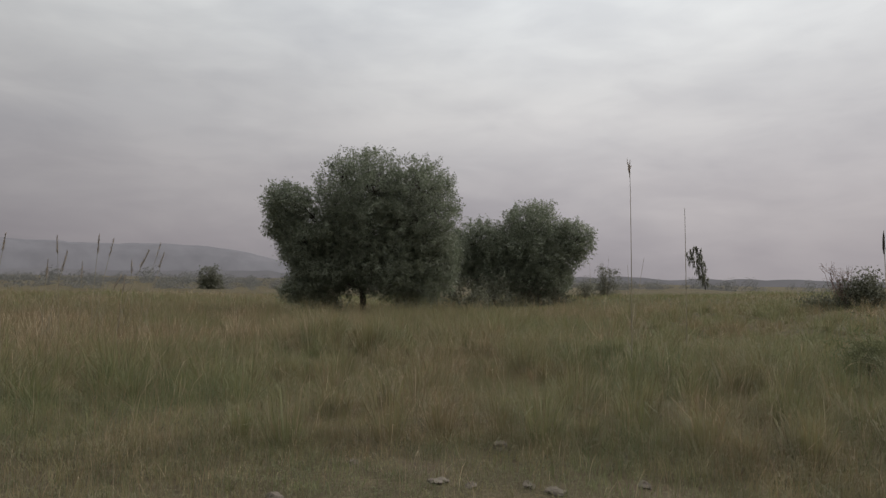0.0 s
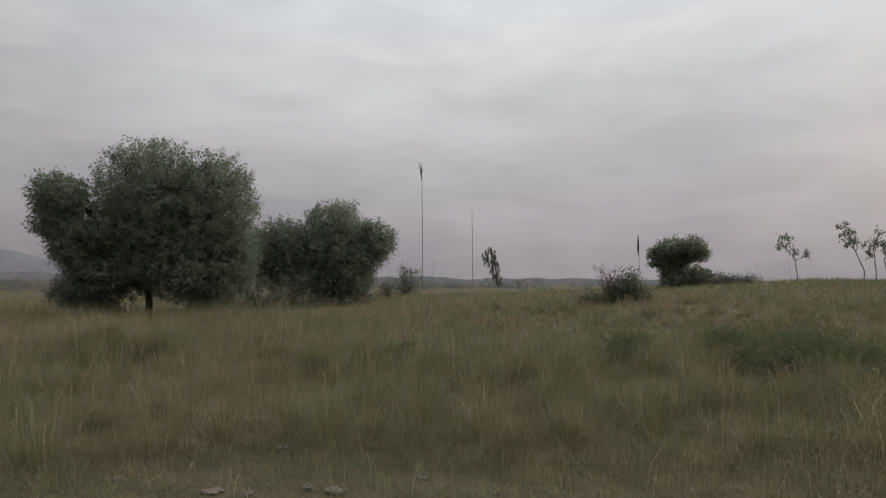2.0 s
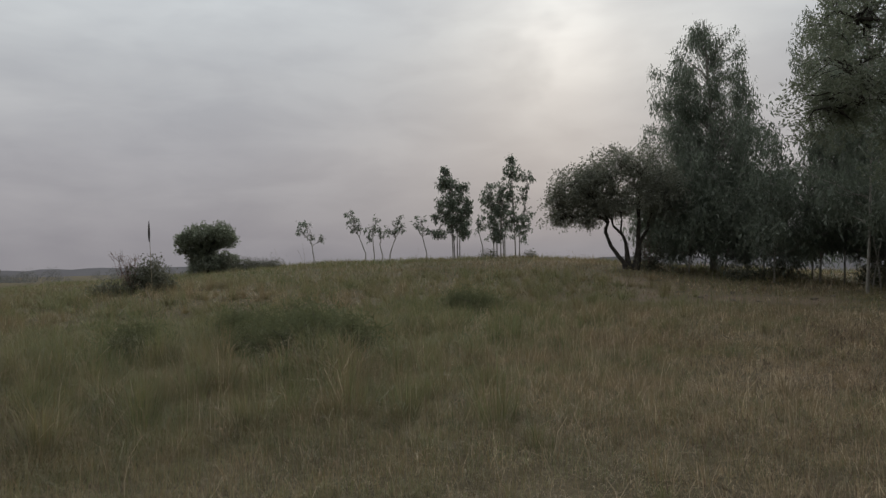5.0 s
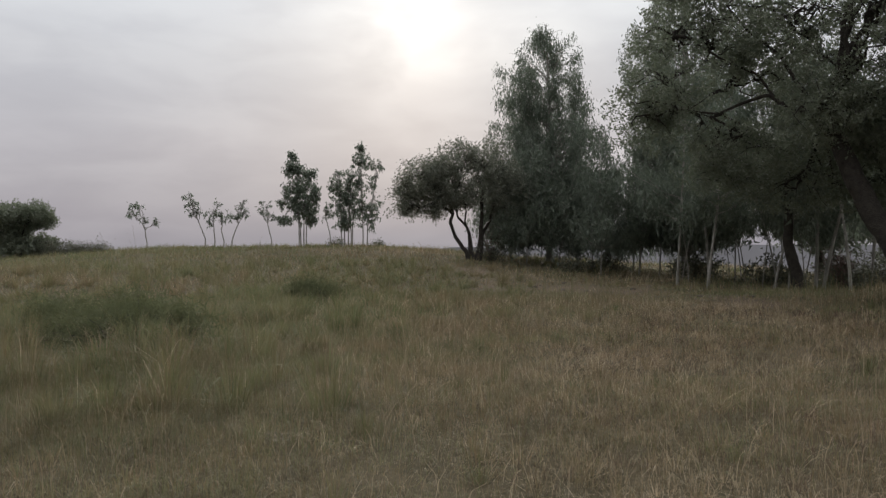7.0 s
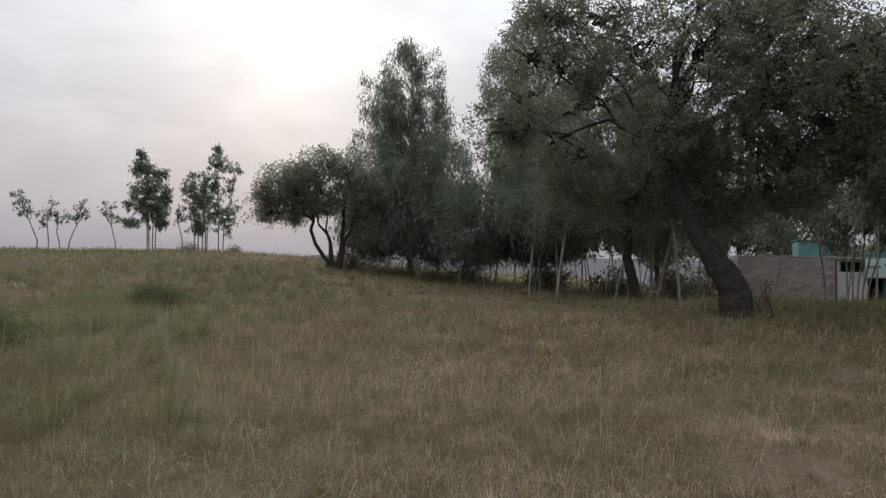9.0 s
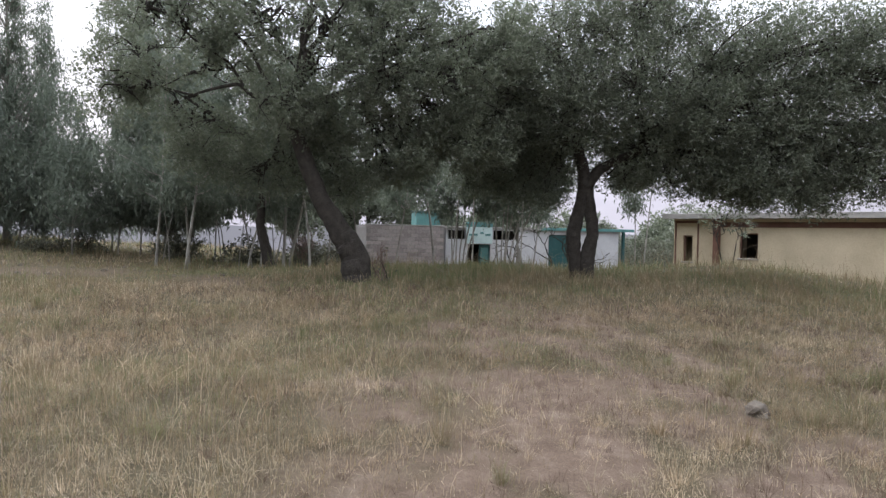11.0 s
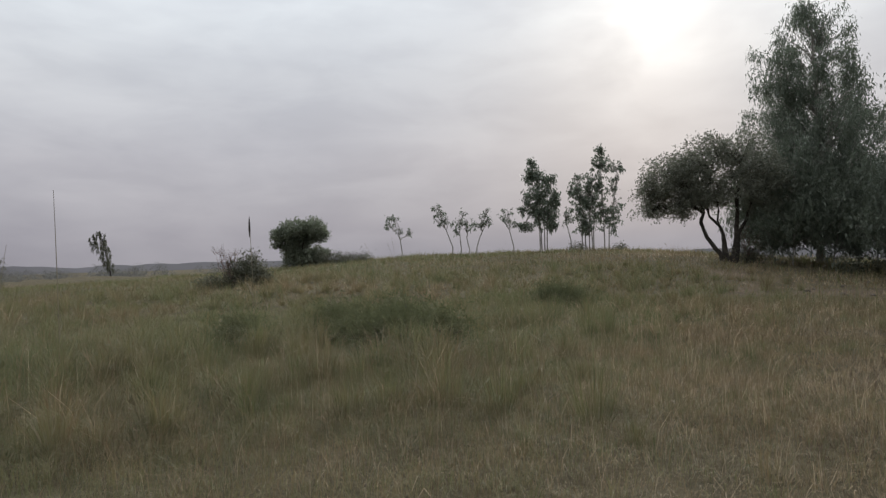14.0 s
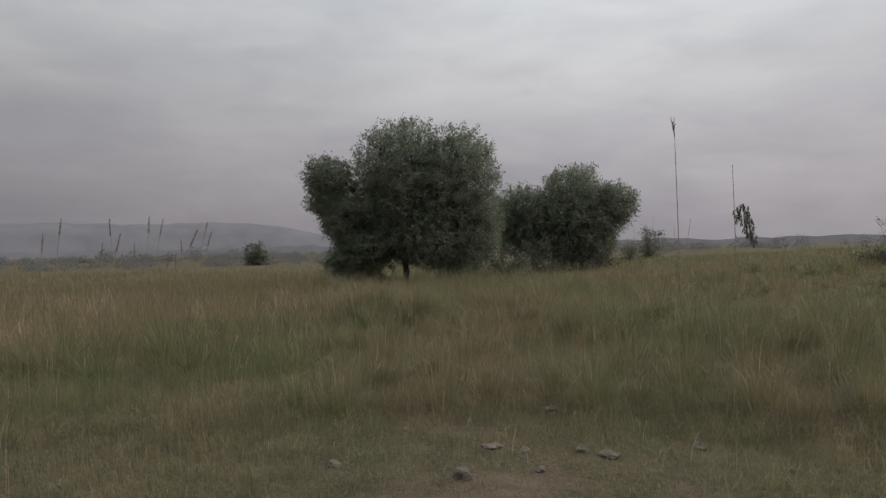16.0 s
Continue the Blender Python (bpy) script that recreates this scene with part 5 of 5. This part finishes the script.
def white_house():
    root = tagged(new("white_house"), "long low whitewashed house with teal door and trim", "house")
    root.location, root.rotation_euler = (35.6, -11.45, -1.2), (0, 0, radians(-90))
    holes = [(0.08, 1.15, 2.36, 2.83), (1.3, 2.6, 0.0, 2.08), (2.78, 4.2, 2.35, 2.85), (6.15, 7.66, 0.0, 2.68)]
    part("front_wall", wall_mesh("front_wall", (0.0, 10.7), 0.0, 2.93, 0.23, holes, PLASTER), root)
    slab("side_wall", (0, 0.235, 0), (0.23, 5.0, 2.93), PLASTER, root)
    slab("side_wall", (10.47, 0.235, 0), (10.7, 5.0, 2.93), PLASTER, root)
    slab("back_wall", (0.235, 4.77, 0), (10.465, 5.0, 2.93), INSIDE, root)
    slab("floor_slab", (0.235, 0.235, -0.1), (10.465, 4.765, 0.05), INSIDE, root)
    slab("roof", (-0.1, -0.12, 2.935), (11.6, 5.1, 3.05), CONCRETE, root)
    slab("roof_edge", (5.6, -0.18, 2.9), (11.65, -0.125, 3.07), TEAL, root, "teal painted roof edge")
    slab("sign_panel", (1.12, -0.24, 2.12), (2.62, -0.19, 3.02), SIGN, root, "faded teal sign panel over the door")
    slab("sign_header", (1.1, -0.25, 3.03), (2.64, -0.18, 3.3), TEAL, root, "teal band along the top of the sign")
    for k, (x0, x1) in enumerate(((1.25, 1.75), (1.9, 2.1), (2.2, 2.5))):
        slab("sign_bar", (x0, -0.26, 2.55 + 0.1 * (k % 2)), (x1, -0.245, 2.66 + 0.1 * (k % 2)), TEAL, root, "teal unreadable lettering bar", 0.0)
    door = slab("door_leaf", (1.95, 0.06, 0.02), (2.58, 0.11, 2.06), DARK_TEAL, root, "dark teal door leaf")
    slab("door_panel", (2.05, 0.045, 0.25), (2.48, 0.058, 0.95), TEAL, door)
    slab("door_panel", (2.05, 0.045, 1.1), (2.48, 0.058, 1.9), TEAL, door)
    gate = slab("shutter", (6.17, 0.08, 0.02), (7.64, 0.13, 2.66), DARK_TEAL, root, "dark teal metal shutter")
    for k in range(9):
        slab("shutter_rib", (6.2, 0.062, 0.25 + 0.27 * k), (7.6, 0.078, 0.29 + 0.27 * k), DARK_TEAL, gate, "", 0.0)
    for x0, x1 in ((0.08, 1.15), (2.78, 4.2)):
        n = 5
        for k in range(1, n):
            x = x0 + (x1 - x0) * k / n
            slab("window_bar", (x - 0.01, 0.1, 2.36), (x + 0.01, 0.12, 2.84), BARK, root, "", 0.0)
    slab("porch_post", (11.05, 0.1, 0.0), (11.2, 0.25, 2.93), DARK_TEAL, root)
    slab("porch_wall", (10.71, 1.8, 0.0), (11.5, 1.95, 2.93), PLASTER, root)
    slab("porch_window", (10.95, 1.74, 2.1), (11.35, 1.795, 2.75), DARK_TEAL, root)


white_house()


def brick_yard():
    root = tagged(new("block_wall"), "unplastered grey block wall joined to the white house", "wall")
    root.location, root.rotation_euler = (35.2, -7.0, -1.2), (0, 0, radians(-90))
    slab("wall_core", (0.0, 0.02, 0.0), (4.25, 0.22, 3.0), MORTAR, root)
    slab("coping", (-0.05, -0.02, 3.005), (4.27, 0.26, 3.07), CONCRETE, root)
    me = bm_mesh("block", box_bm((-0.195, 0, -0.092), (0.195, 0.03, 0.092), 0.012), BRICK)
    for row in range(15):
        shift = 0.2 if row % 2 else 0.0
        for k in range(11):
            x = 0.2 + 0.4 * k - shift
            if x < 0.19 or x > 4.06:
                continue
            ob = part("block", me, root)
            ob.location = (x, rng.uniform(-0.014, 0.004), 0.1 + 0.2 * row)
            ob.rotation_euler = (0, rng.normal() * 0.012, 0)
    tank = tagged(new("roof_tank"), "teal water tank standing on the block wall's roof", "water tank")
    tank.location = (36.6, -10.6, 1.83)
    part("tank_body", bm_mesh("tank_body", box_bm((-0.5, -0.7, 0.0), (0.5, 0.7, 0.75), 0.06), TEAL), tank)
    part("tank_rim", bm_mesh("tank_rim", box_bm((-0.55, -0.75, 0.755), (0.55, 0.75, 0.82), 0.02), DARK_TEAL), tank)
    room = tagged(new("block_shed"), "low flat-roofed shed behind the block wall", "shed")
    room.location, room.rotation_euler = (35.2, -7.0, -1.2), (0, 0, radians(-90))
    slab("shed_wall", (0.0, 0.27, 0.0), (4.25, 0.5, 2.9), MORTAR, room)
    slab("shed_roof", (0.0, 0.27, 2.905), (4.25, 3.2, 3.03), CONCRETE, room)
    slab("shed_side", (0.0, 0.505, 0.0), (0.2, 3.2, 2.9), MORTAR, room)
    slab("shed_side", (4.05, 0.505, 0.0), (4.25, 3.2, 2.9), MORTAR, room)


brick_yard()


def beige_house():
    root = tagged(new("beige_house"), "beige plastered house with brown trim and flat roof", "house")
    root.location, root.rotation_euler = (24.62, -17.91, -0.8), (0, 0, radians(-158))
    holes = [(0.42, 0.84, 1.3, 2.36), (2.8, 3.52, 1.52, 2.48)]
    part("front_wall", wall_mesh("front_wall", (0.0, 14.0), 0.0, 3.02, 0.23, holes, BEIGE), root)
    slab("side_wall", (0, 0.235, 0), (0.23, 6, 3.02), BEIGE, root)
    slab("side_wall", (13.77, 0.235, 0), (14, 6, 3.02), BEIGE, root)
    slab("back_wall", (0.235, 5.77, 0), (13.765, 6, 3.02), INSIDE, root)
    slab("roof", (-0.28, -0.45, 3.025), (14.3, 6.2, 3.24), CONCRETE, root)
    slab("trim_band", (0.05, -0.03, 2.86), (1.12, -0.002, 2.95), BROWN, root, "brown painted trim band")
    slab("trim_band", (0.05, -0.03, 0.0), (0.12, -0.002, 2.855), BROWN, root, "brown painted trim band")
    slab("trim_band", (1.05, -0.03, 0.0), (1.12, -0.002, 2.855), BROWN, root, "brown painted trim band")
    slab("column", (1.84, -0.25, 0.0), (2.04, -0.002, 3.02), BROWN, root, "brown painted porch column")
    slab("trim_band", (2.045, -0.03, 2.7), (13.9, -0.002, 2.9), BROWN, root, "brown painted trim band")
    for x0, x1, z0, z1 in holes:
        slab("window_frame", (x0, 0.08, z0), (x0 + 0.05, 0.14, z1), BROWN, root, "", 0.004)
        slab("window_frame", (x1 - 0.05, 0.08, z0), (x1, 0.14, z1), BROWN, root, "", 0.004)
        slab("window_frame", (x0 + 0.052, 0.08, z1 - 0.05), (x1 - 0.052, 0.14, z1), BROWN, root, "", 0.004)
        slab("window_sill", (x0 - 0.05, -0.05, z0 - 0.06), (x1 + 0.05, 0.07, z0 - 0.004), CONCRETE, root)


beige_house()
bush("house_bush", 29.2, -20.6, "tall dense bush between the two houses", 4.2, 2.6, 190, leaf=(0.14, 0.06))
bush("house_bush", 31.6, -21.6, "tall dense bush behind the white house", 3.6, 2.9, 150, leaf=(0.14, 0.06))


def forked_shrub(x, y, label, tall, stems, thick, turn):
    """A leafless shrub: crooked stems that fork and fork again."""
    root = tagged(new("bare_shrub"), label, "shrub")
    root.location, root.rotation_euler = (x, y, float(land(x, y)) - 0.05), (0, 0, radians(turn))
    for _ in range(stems):
        h = Heap()
        tips = [(np.array([rng.normal() * 0.25, rng.normal() * 0.1, 0.0]), unit(np.array([rng.normal() * 0.7, rng.normal() * 0.3, 1.0])), tall * 0.42, thick)]
        for _ in range(4):
            grown = []
            for at, way, long, r in tips:
                end = at + way * long
                h.tube(bend(at, end, 5, 0.06 * long, 0.04 * long), np.linspace(r, r * 0.7, 5), 5)
                for _ in range(2):
                    grown.append((end, unit(way + rng.normal(size=3) * np.array([0.75, 0.4, 0.35])), long * 0.68, r * 0.65))
            tips = grown
        part("stem", h.mesh("stem", BARK, True), root)
    return root


forked_shrub(30.2, -14.75, "dark leafless forked shrub before the white house wall", 3.5, 5, 0.055, -115)
broad_tree("young_tree", 20.4, -17.0, "thin young tree with a few leafy twigs before the beige house",
           [([(0, 0, 0), (-0.12, 0, 0.7), (-0.3, 0, 1.5)], [0.035, 0.028, 0.018]), ([(0.05, 0, 0), (0.2, 0, 0.7), (0.3, 0, 1.5)], [0.03, 0.024, 0.016])],
           [(0, -0.45, 0.0, 2.1, 0.6, 0.6, 0.5), (1, 0.5, 0.0, 2.1, 0.65, 0.6, 0.5), (0, 0.0, 0.0, 2.5, 0.6, 0.6, 0.4)], 50, leaf=(0.14, 0.04), spread=0.12, per=9, gaps=0.44, turn=-130, fine=0.4)

# ---- grass ----


def tufts(count, near, far, az0=44.0, az1=-152.0):
    """Even scatter of places over a ring sector."""
    d = np.sqrt(rng.uniform(near ** 2, far ** 2, count))
    a = np.radians(rng.uniform(az1, az0, count))
    return -np.sin(a) * d, np.cos(a) * d


def sward(x, y):
    """How tall (metres) and how dry (0 to 1) the grass grows at a place."""
    d, az = np.hypot(x, y), np.degrees(np.arctan2(-x, y))
    lush = np.exp(-((az + 20) / 24) ** 2) * np.exp(-((d - 9) / 5) ** 2)
    lumps = value_noise(x, y, 2.3, 51)
    tall = 0.21 + 0.16 * lush + 0.16 * (lumps - 0.5)
    tall = tall * (1 - (0.28 * smooth_step((-55 - az) / 30) + 0.2 * smooth_step((-93 - az) / 12)) * (d < 15.5))
    tall = tall * (0.55 + 0.45 * smooth_step((d - 4.5) / 3.5))
    west = smooth_step((az - 6) / 14)
    tall = tall + 0.14 * west * smooth_step((d - 7) / 5) + 0.1 * smooth_step((d - 18) / 8)
    dry = 0.29 + 0.2 * smooth_step((-56 - az) / 34) + 0.1 * smooth_step((-92 - az) / 14) + 0.4 * (value_noise(x, y, 1.5, 57) - 0.5) * smooth_step((-60 - az) / 12) + 0.06 * west - 0.12 * smooth_step((d - 22) / 10) * (az > -30) - 0.1 * smooth_step((7.5 - d) / 2) * smooth_step((az + 64) / 10) + 0.62 * (value_noise(x, y, 3.7, 52) - 0.5) + 0.35 * (value_noise(x, y, 0.8, 53) - 0.5) - 0.08 * np.exp(-((az + 32) / 22) ** 2) - 0.12 * smooth_step((10 - d) / 4) * np.exp(-((az + 54) / 17) ** 2) - 0.18 * lush + 0.1 * smooth_step((az - 2) / 16) * smooth_step((d - 10) / 5)
    beside = 26.5 - 9.5 * np.clip((-69.5 - az) / 19, 0, 1.3)
    tall = tall * (1 - 0.6 * np.exp(-((d - beside + 1.5) / 3) ** 2) * smooth_step((-65 - az) / 4) * smooth_step((az + 96) / 8))
    under = np.exp(-((d - 19) / 5) ** 2) * smooth_step((-96 - az) / 8)
    tall = tall * (1 + 0.5 * under) * (1 - 0.5 * np.exp(-((az + 5) / 15) ** 2) * smooth_step((7.2 - d) / 1.6))
    return np.clip(tall, 0.05, 1.0), np.clip(dry - 0.38 * under, 0.0, 1.0)


def fading(x, y, az0, az1, wide=22.0):
    """Thins a sector out towards both of its sides."""
    az = np.degrees(np.arctan2(-x, y))
    return rng.random(len(x)) < smooth_step((az0 - az) / wide) * smooth_step((az - az1) / wide)


def blades_mesh(name, label, foot, away, h, lean, width, tint, simple=False, mat=None):
    """Grass blades from their feet: bent over by lean along away."""
    n = len(h)
    a = np.arctan2(away[:, 1], away[:, 0]) + rng.uniform(-0.9, 0.9, n)
    side = np.stack([-np.sin(a), np.cos(a), np.zeros(n)], -1) * (width * rng.uniform(0.6, 1.3, n))[:, None]
    up = np.array([0, 0, 1.0])
    mid = foot + away * (lean * 0.3)[:, None] + up * (h * 0.62)[:, None]
    tip = foot + away * lean[:, None] + up * (np.maximum(h - 0.32 * lean, 0.35 * h))[:, None]
    i = np.arange(n)[:, None]
    if simple:
        v = np.stack([foot - side, foot + side, tip], 1).reshape(-1, 3)
        me = mesh_of(name, v, [i * 3 + np.array([[0, 1, 2]])], mat or GRASS, False, np.repeat(tint, 3))
    else:
        v = np.stack([foot - side * 0.8, foot + side * 0.8, mid + side * 0.7, mid - side * 0.7, tip], 1).reshape(-1, 3)
        me = mesh_of(name, v, [i * 5 + np.array([[0, 1, 2, 3]]), i * 5 + np.array([[3, 2, 4]])], GRASS, False, np.repeat(tint, 5))
    tagged(new(name, me), label, "grass", kind="stuff")


def grass(name, label, count, near, far, blades, width, loose, simple=False, az0=44.0, az1=-152.0):
    x, y = tufts(count, near, far, az0, az1)
    bare = bareness(x, y)
    thin = value_noise(x, y, 1.1, 54)
    keep = (rng.random(count) > bare * 0.93) & (rng.random(count) < 0.4 + 0.9 * thin)
    x, y = x[keep], y[keep]
    tall, dry = sward(x, y)
    n = len(x) * blades
    bx = np.repeat(x, blades) + rng.normal(size=n) * loose
    by = np.repeat(y, blades) + rng.normal(size=n) * loose
    h = np.repeat(tall * rng.uniform(0.5, 1.4, len(x)), blades) * rng.uniform(0.4, 1.15, n)
    tint = np.clip(np.repeat(dry + rng.normal(size=len(x)) * 0.15, blades) + rng.normal(size=n) * 0.17 + (rng.random(n) < 0.06) * 0.42, 0, 1)
    a = rng.random(n) * 2 * np.pi
    away = np.stack([np.cos(a), np.sin(a), np.zeros(n)], -1)
    lean = h * np.abs(rng.normal(size=n)) * 1.05
    foot = np.stack([bx, by, land(bx, by) - 0.015], -1)
    blades_mesh(name, label, foot, away, h, lean, width, tint, simple)


def tussocks(name, label, count, near, far, az0, az1, blades, size, width, dry_shift=0.0, simple=False, mat=None):
    """Clumps of arching blades: fountains of grass over the sward."""
    x, y = tufts(count, near, far, az0, az1)
    keep = (bareness(x, y) < 0.35 + (dry_shift > 0.1)) & (rng.random(count) < 0.25 + 1.2 * value_noise(x, y, 2.9, 55)) & fading(x, y, az0 + 5, az1 - 5)
    x, y = x[keep], y[keep]
    _, dry = sward(x, y)
    m = len(x)
    big = size * rng.uniform(0.55, 1.3, m)
    n = m * blades
    a = rng.random(n) * 2 * np.pi
    b = np.repeat(big, blades)
    r = b * 0.2 * np.sqrt(rng.random(n))
    away = np.stack([np.cos(a), np.sin(a), np.zeros(n)], -1)
    bx, by = np.repeat(x, blades) + np.cos(a) * r, np.repeat(y, blades) + np.sin(a) * r
    h = b * rng.uniform(0.45, 1.1, n)
    lean = h * np.clip(0.15 + np.abs(rng.normal(size=n)) * 0.6, 0, 1.5)
    tint = np.clip(np.repeat(np.maximum(dry + dry_shift + rng.normal(size=m) * 0.11, 0.14), blades) + rng.normal(size=n) * 0.14 + (rng.random(n) < 0.06) * 0.4, 0, 1)
    foot = np.stack([bx, by, land(bx, by) - 0.015], -1)
    blades_mesh(name, label, foot, away, h, lean, width, tint, simple, mat)


grass("close_grass", "thin short grass round the standing place", 5200, 0.5, 3.8, 9, 0.0026, 0.08, True, 180.0, -180.0)
grass("back_grass", "rough field grass stretching away behind", 11000, 3.5, 30.0, 6, 0.018, 0.2, True, -148.0, -320.0)
grass("near_grass", "short green and straw-coloured field grass in tufts", 15500, 3.6, 7.0, 9, 0.0021, 0.075)
grass("field_grass", "olive and straw-coloured field grass", 32000, 6.8, 12.0, 10, 0.0038, 0.09, True)
grass("rough_grass", "rough olive grass in the middle of the field", 34000, 11.5, 19.5, 8, 0.0075, 0.12, True)
grass("far_grass", "dry yellow-green grass over the far field", 48000, 18.5, 50.0, 6, 0.014, 0.2, True)
grass("skyline_grass", "pale grass on the far field and knoll", 13000, 48.0, 110.0, 5, 0.035, 0.3, True, -24.0, -152.0)
tussocks("green_tussocks", "knee-high green grass tussocks with arching blades", 520, 6.6, 14.0, 16, -60, 120, 0.66, 0.0034, -0.06)
tussocks("field_tussocks", "rough grass tussocks scattered over the field", 1500, 13.0, 30.0, 44, -75, 80, 0.55, 0.007, 0.0, True)
tussocks("dry_tussocks", "low dry straw tussocks on thin soil", 1500, 4.0, 16.0, -56, -160, 40, 0.25, 0.002, 0.04, True)
tussocks("green_clumps", "small fresh green grass clumps on thin soil", 260, 4.2, 15.0, -46, -150, 60, 0.3, 0.0022, -0.17)
tussocks("litter_tufts", "flattened dry straw tufts on the bare soil", 1900, 3.8, 13.0, -70, -150, 22, 0.15, 0.0017, 0.16, True)
tussocks("dead_weeds", "low dead brown weeds on thin soil", 900, 4.0, 15.0, -74, -160, 26, 0.13, 0.0019, 0.5, True, DEAD_WEED)
tussocks("arching_clumps", "large dark-green clumps of long arching grass", 46, 11.5, 15.5, 15, -2, 210, 0.95, 0.005, -0.12)
tussocks("tall_tussocks", "waist-high pale grass before the acacias", 420, 15.0, 25.0, 16, -16, 90, 0.85, 0.007, 0.12, True)
tussocks("west_tussocks", "tall brown grass tussocks", 700, 9.0, 26.0, 44, 8, 80, 0.75, 0.008, -0.02, True)


def stalks(name, label, count, near, far, low, high, tint0, az0=44.0, az1=-150.0, bowing=0.9, mat=None):
    """Single dry flower stalks standing over the sward."""
    x, y = tufts(count, near, far, az0, az1)
    keep = (rng.random(count) > bareness(x, y) * (0.25 if mat else 0.8)) & fading(x, y, az0, az1) & (rng.random(count) < (2.2 * value_noise(x, y, 0.5, 58) - 0.6 if mat else 1.0))
    x, y = x[keep], y[keep]
    n = len(x)
    tall, _ = sward(x, y)
    h = tall * rng.uniform(low, high, n) + 0.1
    a = rng.random(n) * 2 * np.pi
    bow = h * np.abs(rng.normal(size=n)) * bowing
    w = 0.0009 + 0.00015 * np.hypot(x, y)
    foot = np.stack([x, y, land(x, y)], -1)
    away = np.stack([np.cos(a), np.sin(a), 0 * a], -1)
    side = np.stack([-np.sin(a + 0.9), np.cos(a + 0.9), 0 * a], -1) * w[:, None]
    up = np.array([0, 0, 1.0])
    p = [foot, foot + away * (bow * 0.12)[:, None] + up * (h * 0.5)[:, None], foot + away * (bow * 0.45)[:, None] + up * (h * 0.85)[:, None], foot + away * bow[:, None] + up * (h * 0.98)[:, None]]
    v = np.stack([p[0] - side, p[0] + side, p[1] - side * 0.8, p[1] + side * 0.8, p[2] - side * 0.9, p[2] + side * 0.9, p[3]], 1).reshape(-1, 3)
    i = np.arange(n)[:, None] * 7
    quads = np.concatenate([i + np.array([[0, 1, 3, 2]]), i + np.array([[2, 3, 5, 4]])])
    me = mesh_of(name, v, [quads, i + np.array([[4, 5, 6]])], mat or GRASS, False, np.repeat(np.clip(tint0 + rng.normal(size=n) * 0.12, 0, 1), 7))
    tagged(new(name, me), label, "grass", kind="stuff")


stalks("dry_stalks", "thin pale dry stalks bowed over the short grass", 5800, 3.7, 16.0, 0.6, 1.8, 0.88, -48, -165)
stalks("fallen_straw", "fallen dry straws lying in the short grass", 9000, 3.7, 13.0, 0.05, 0.5, 0.8, -44, -165, 2.4)
stalks("twig_litter", "dark brown twigs and dead stems lying on the soil", 26000, 3.8, 14.0, 0.02, 0.32, 0.5, -60, -165, 2.0, DEAD_WEED)
stalks("weed_stalks", "upright dark weed stalks along the track", 420, 15.0, 18.6, 1.8, 3.4, 0.05, -64, -110, 0.12)
stalks("field_stalks", "thin dry stalks bowed over the green grass", 3600, 5.0, 16.0, 0.8, 1.7, 0.8, 60, -74)
stalks("far_stalks", "thin dry stalks standing over the far grass", 3600, 16.0, 34.0, 0.9, 1.8, 0.7)
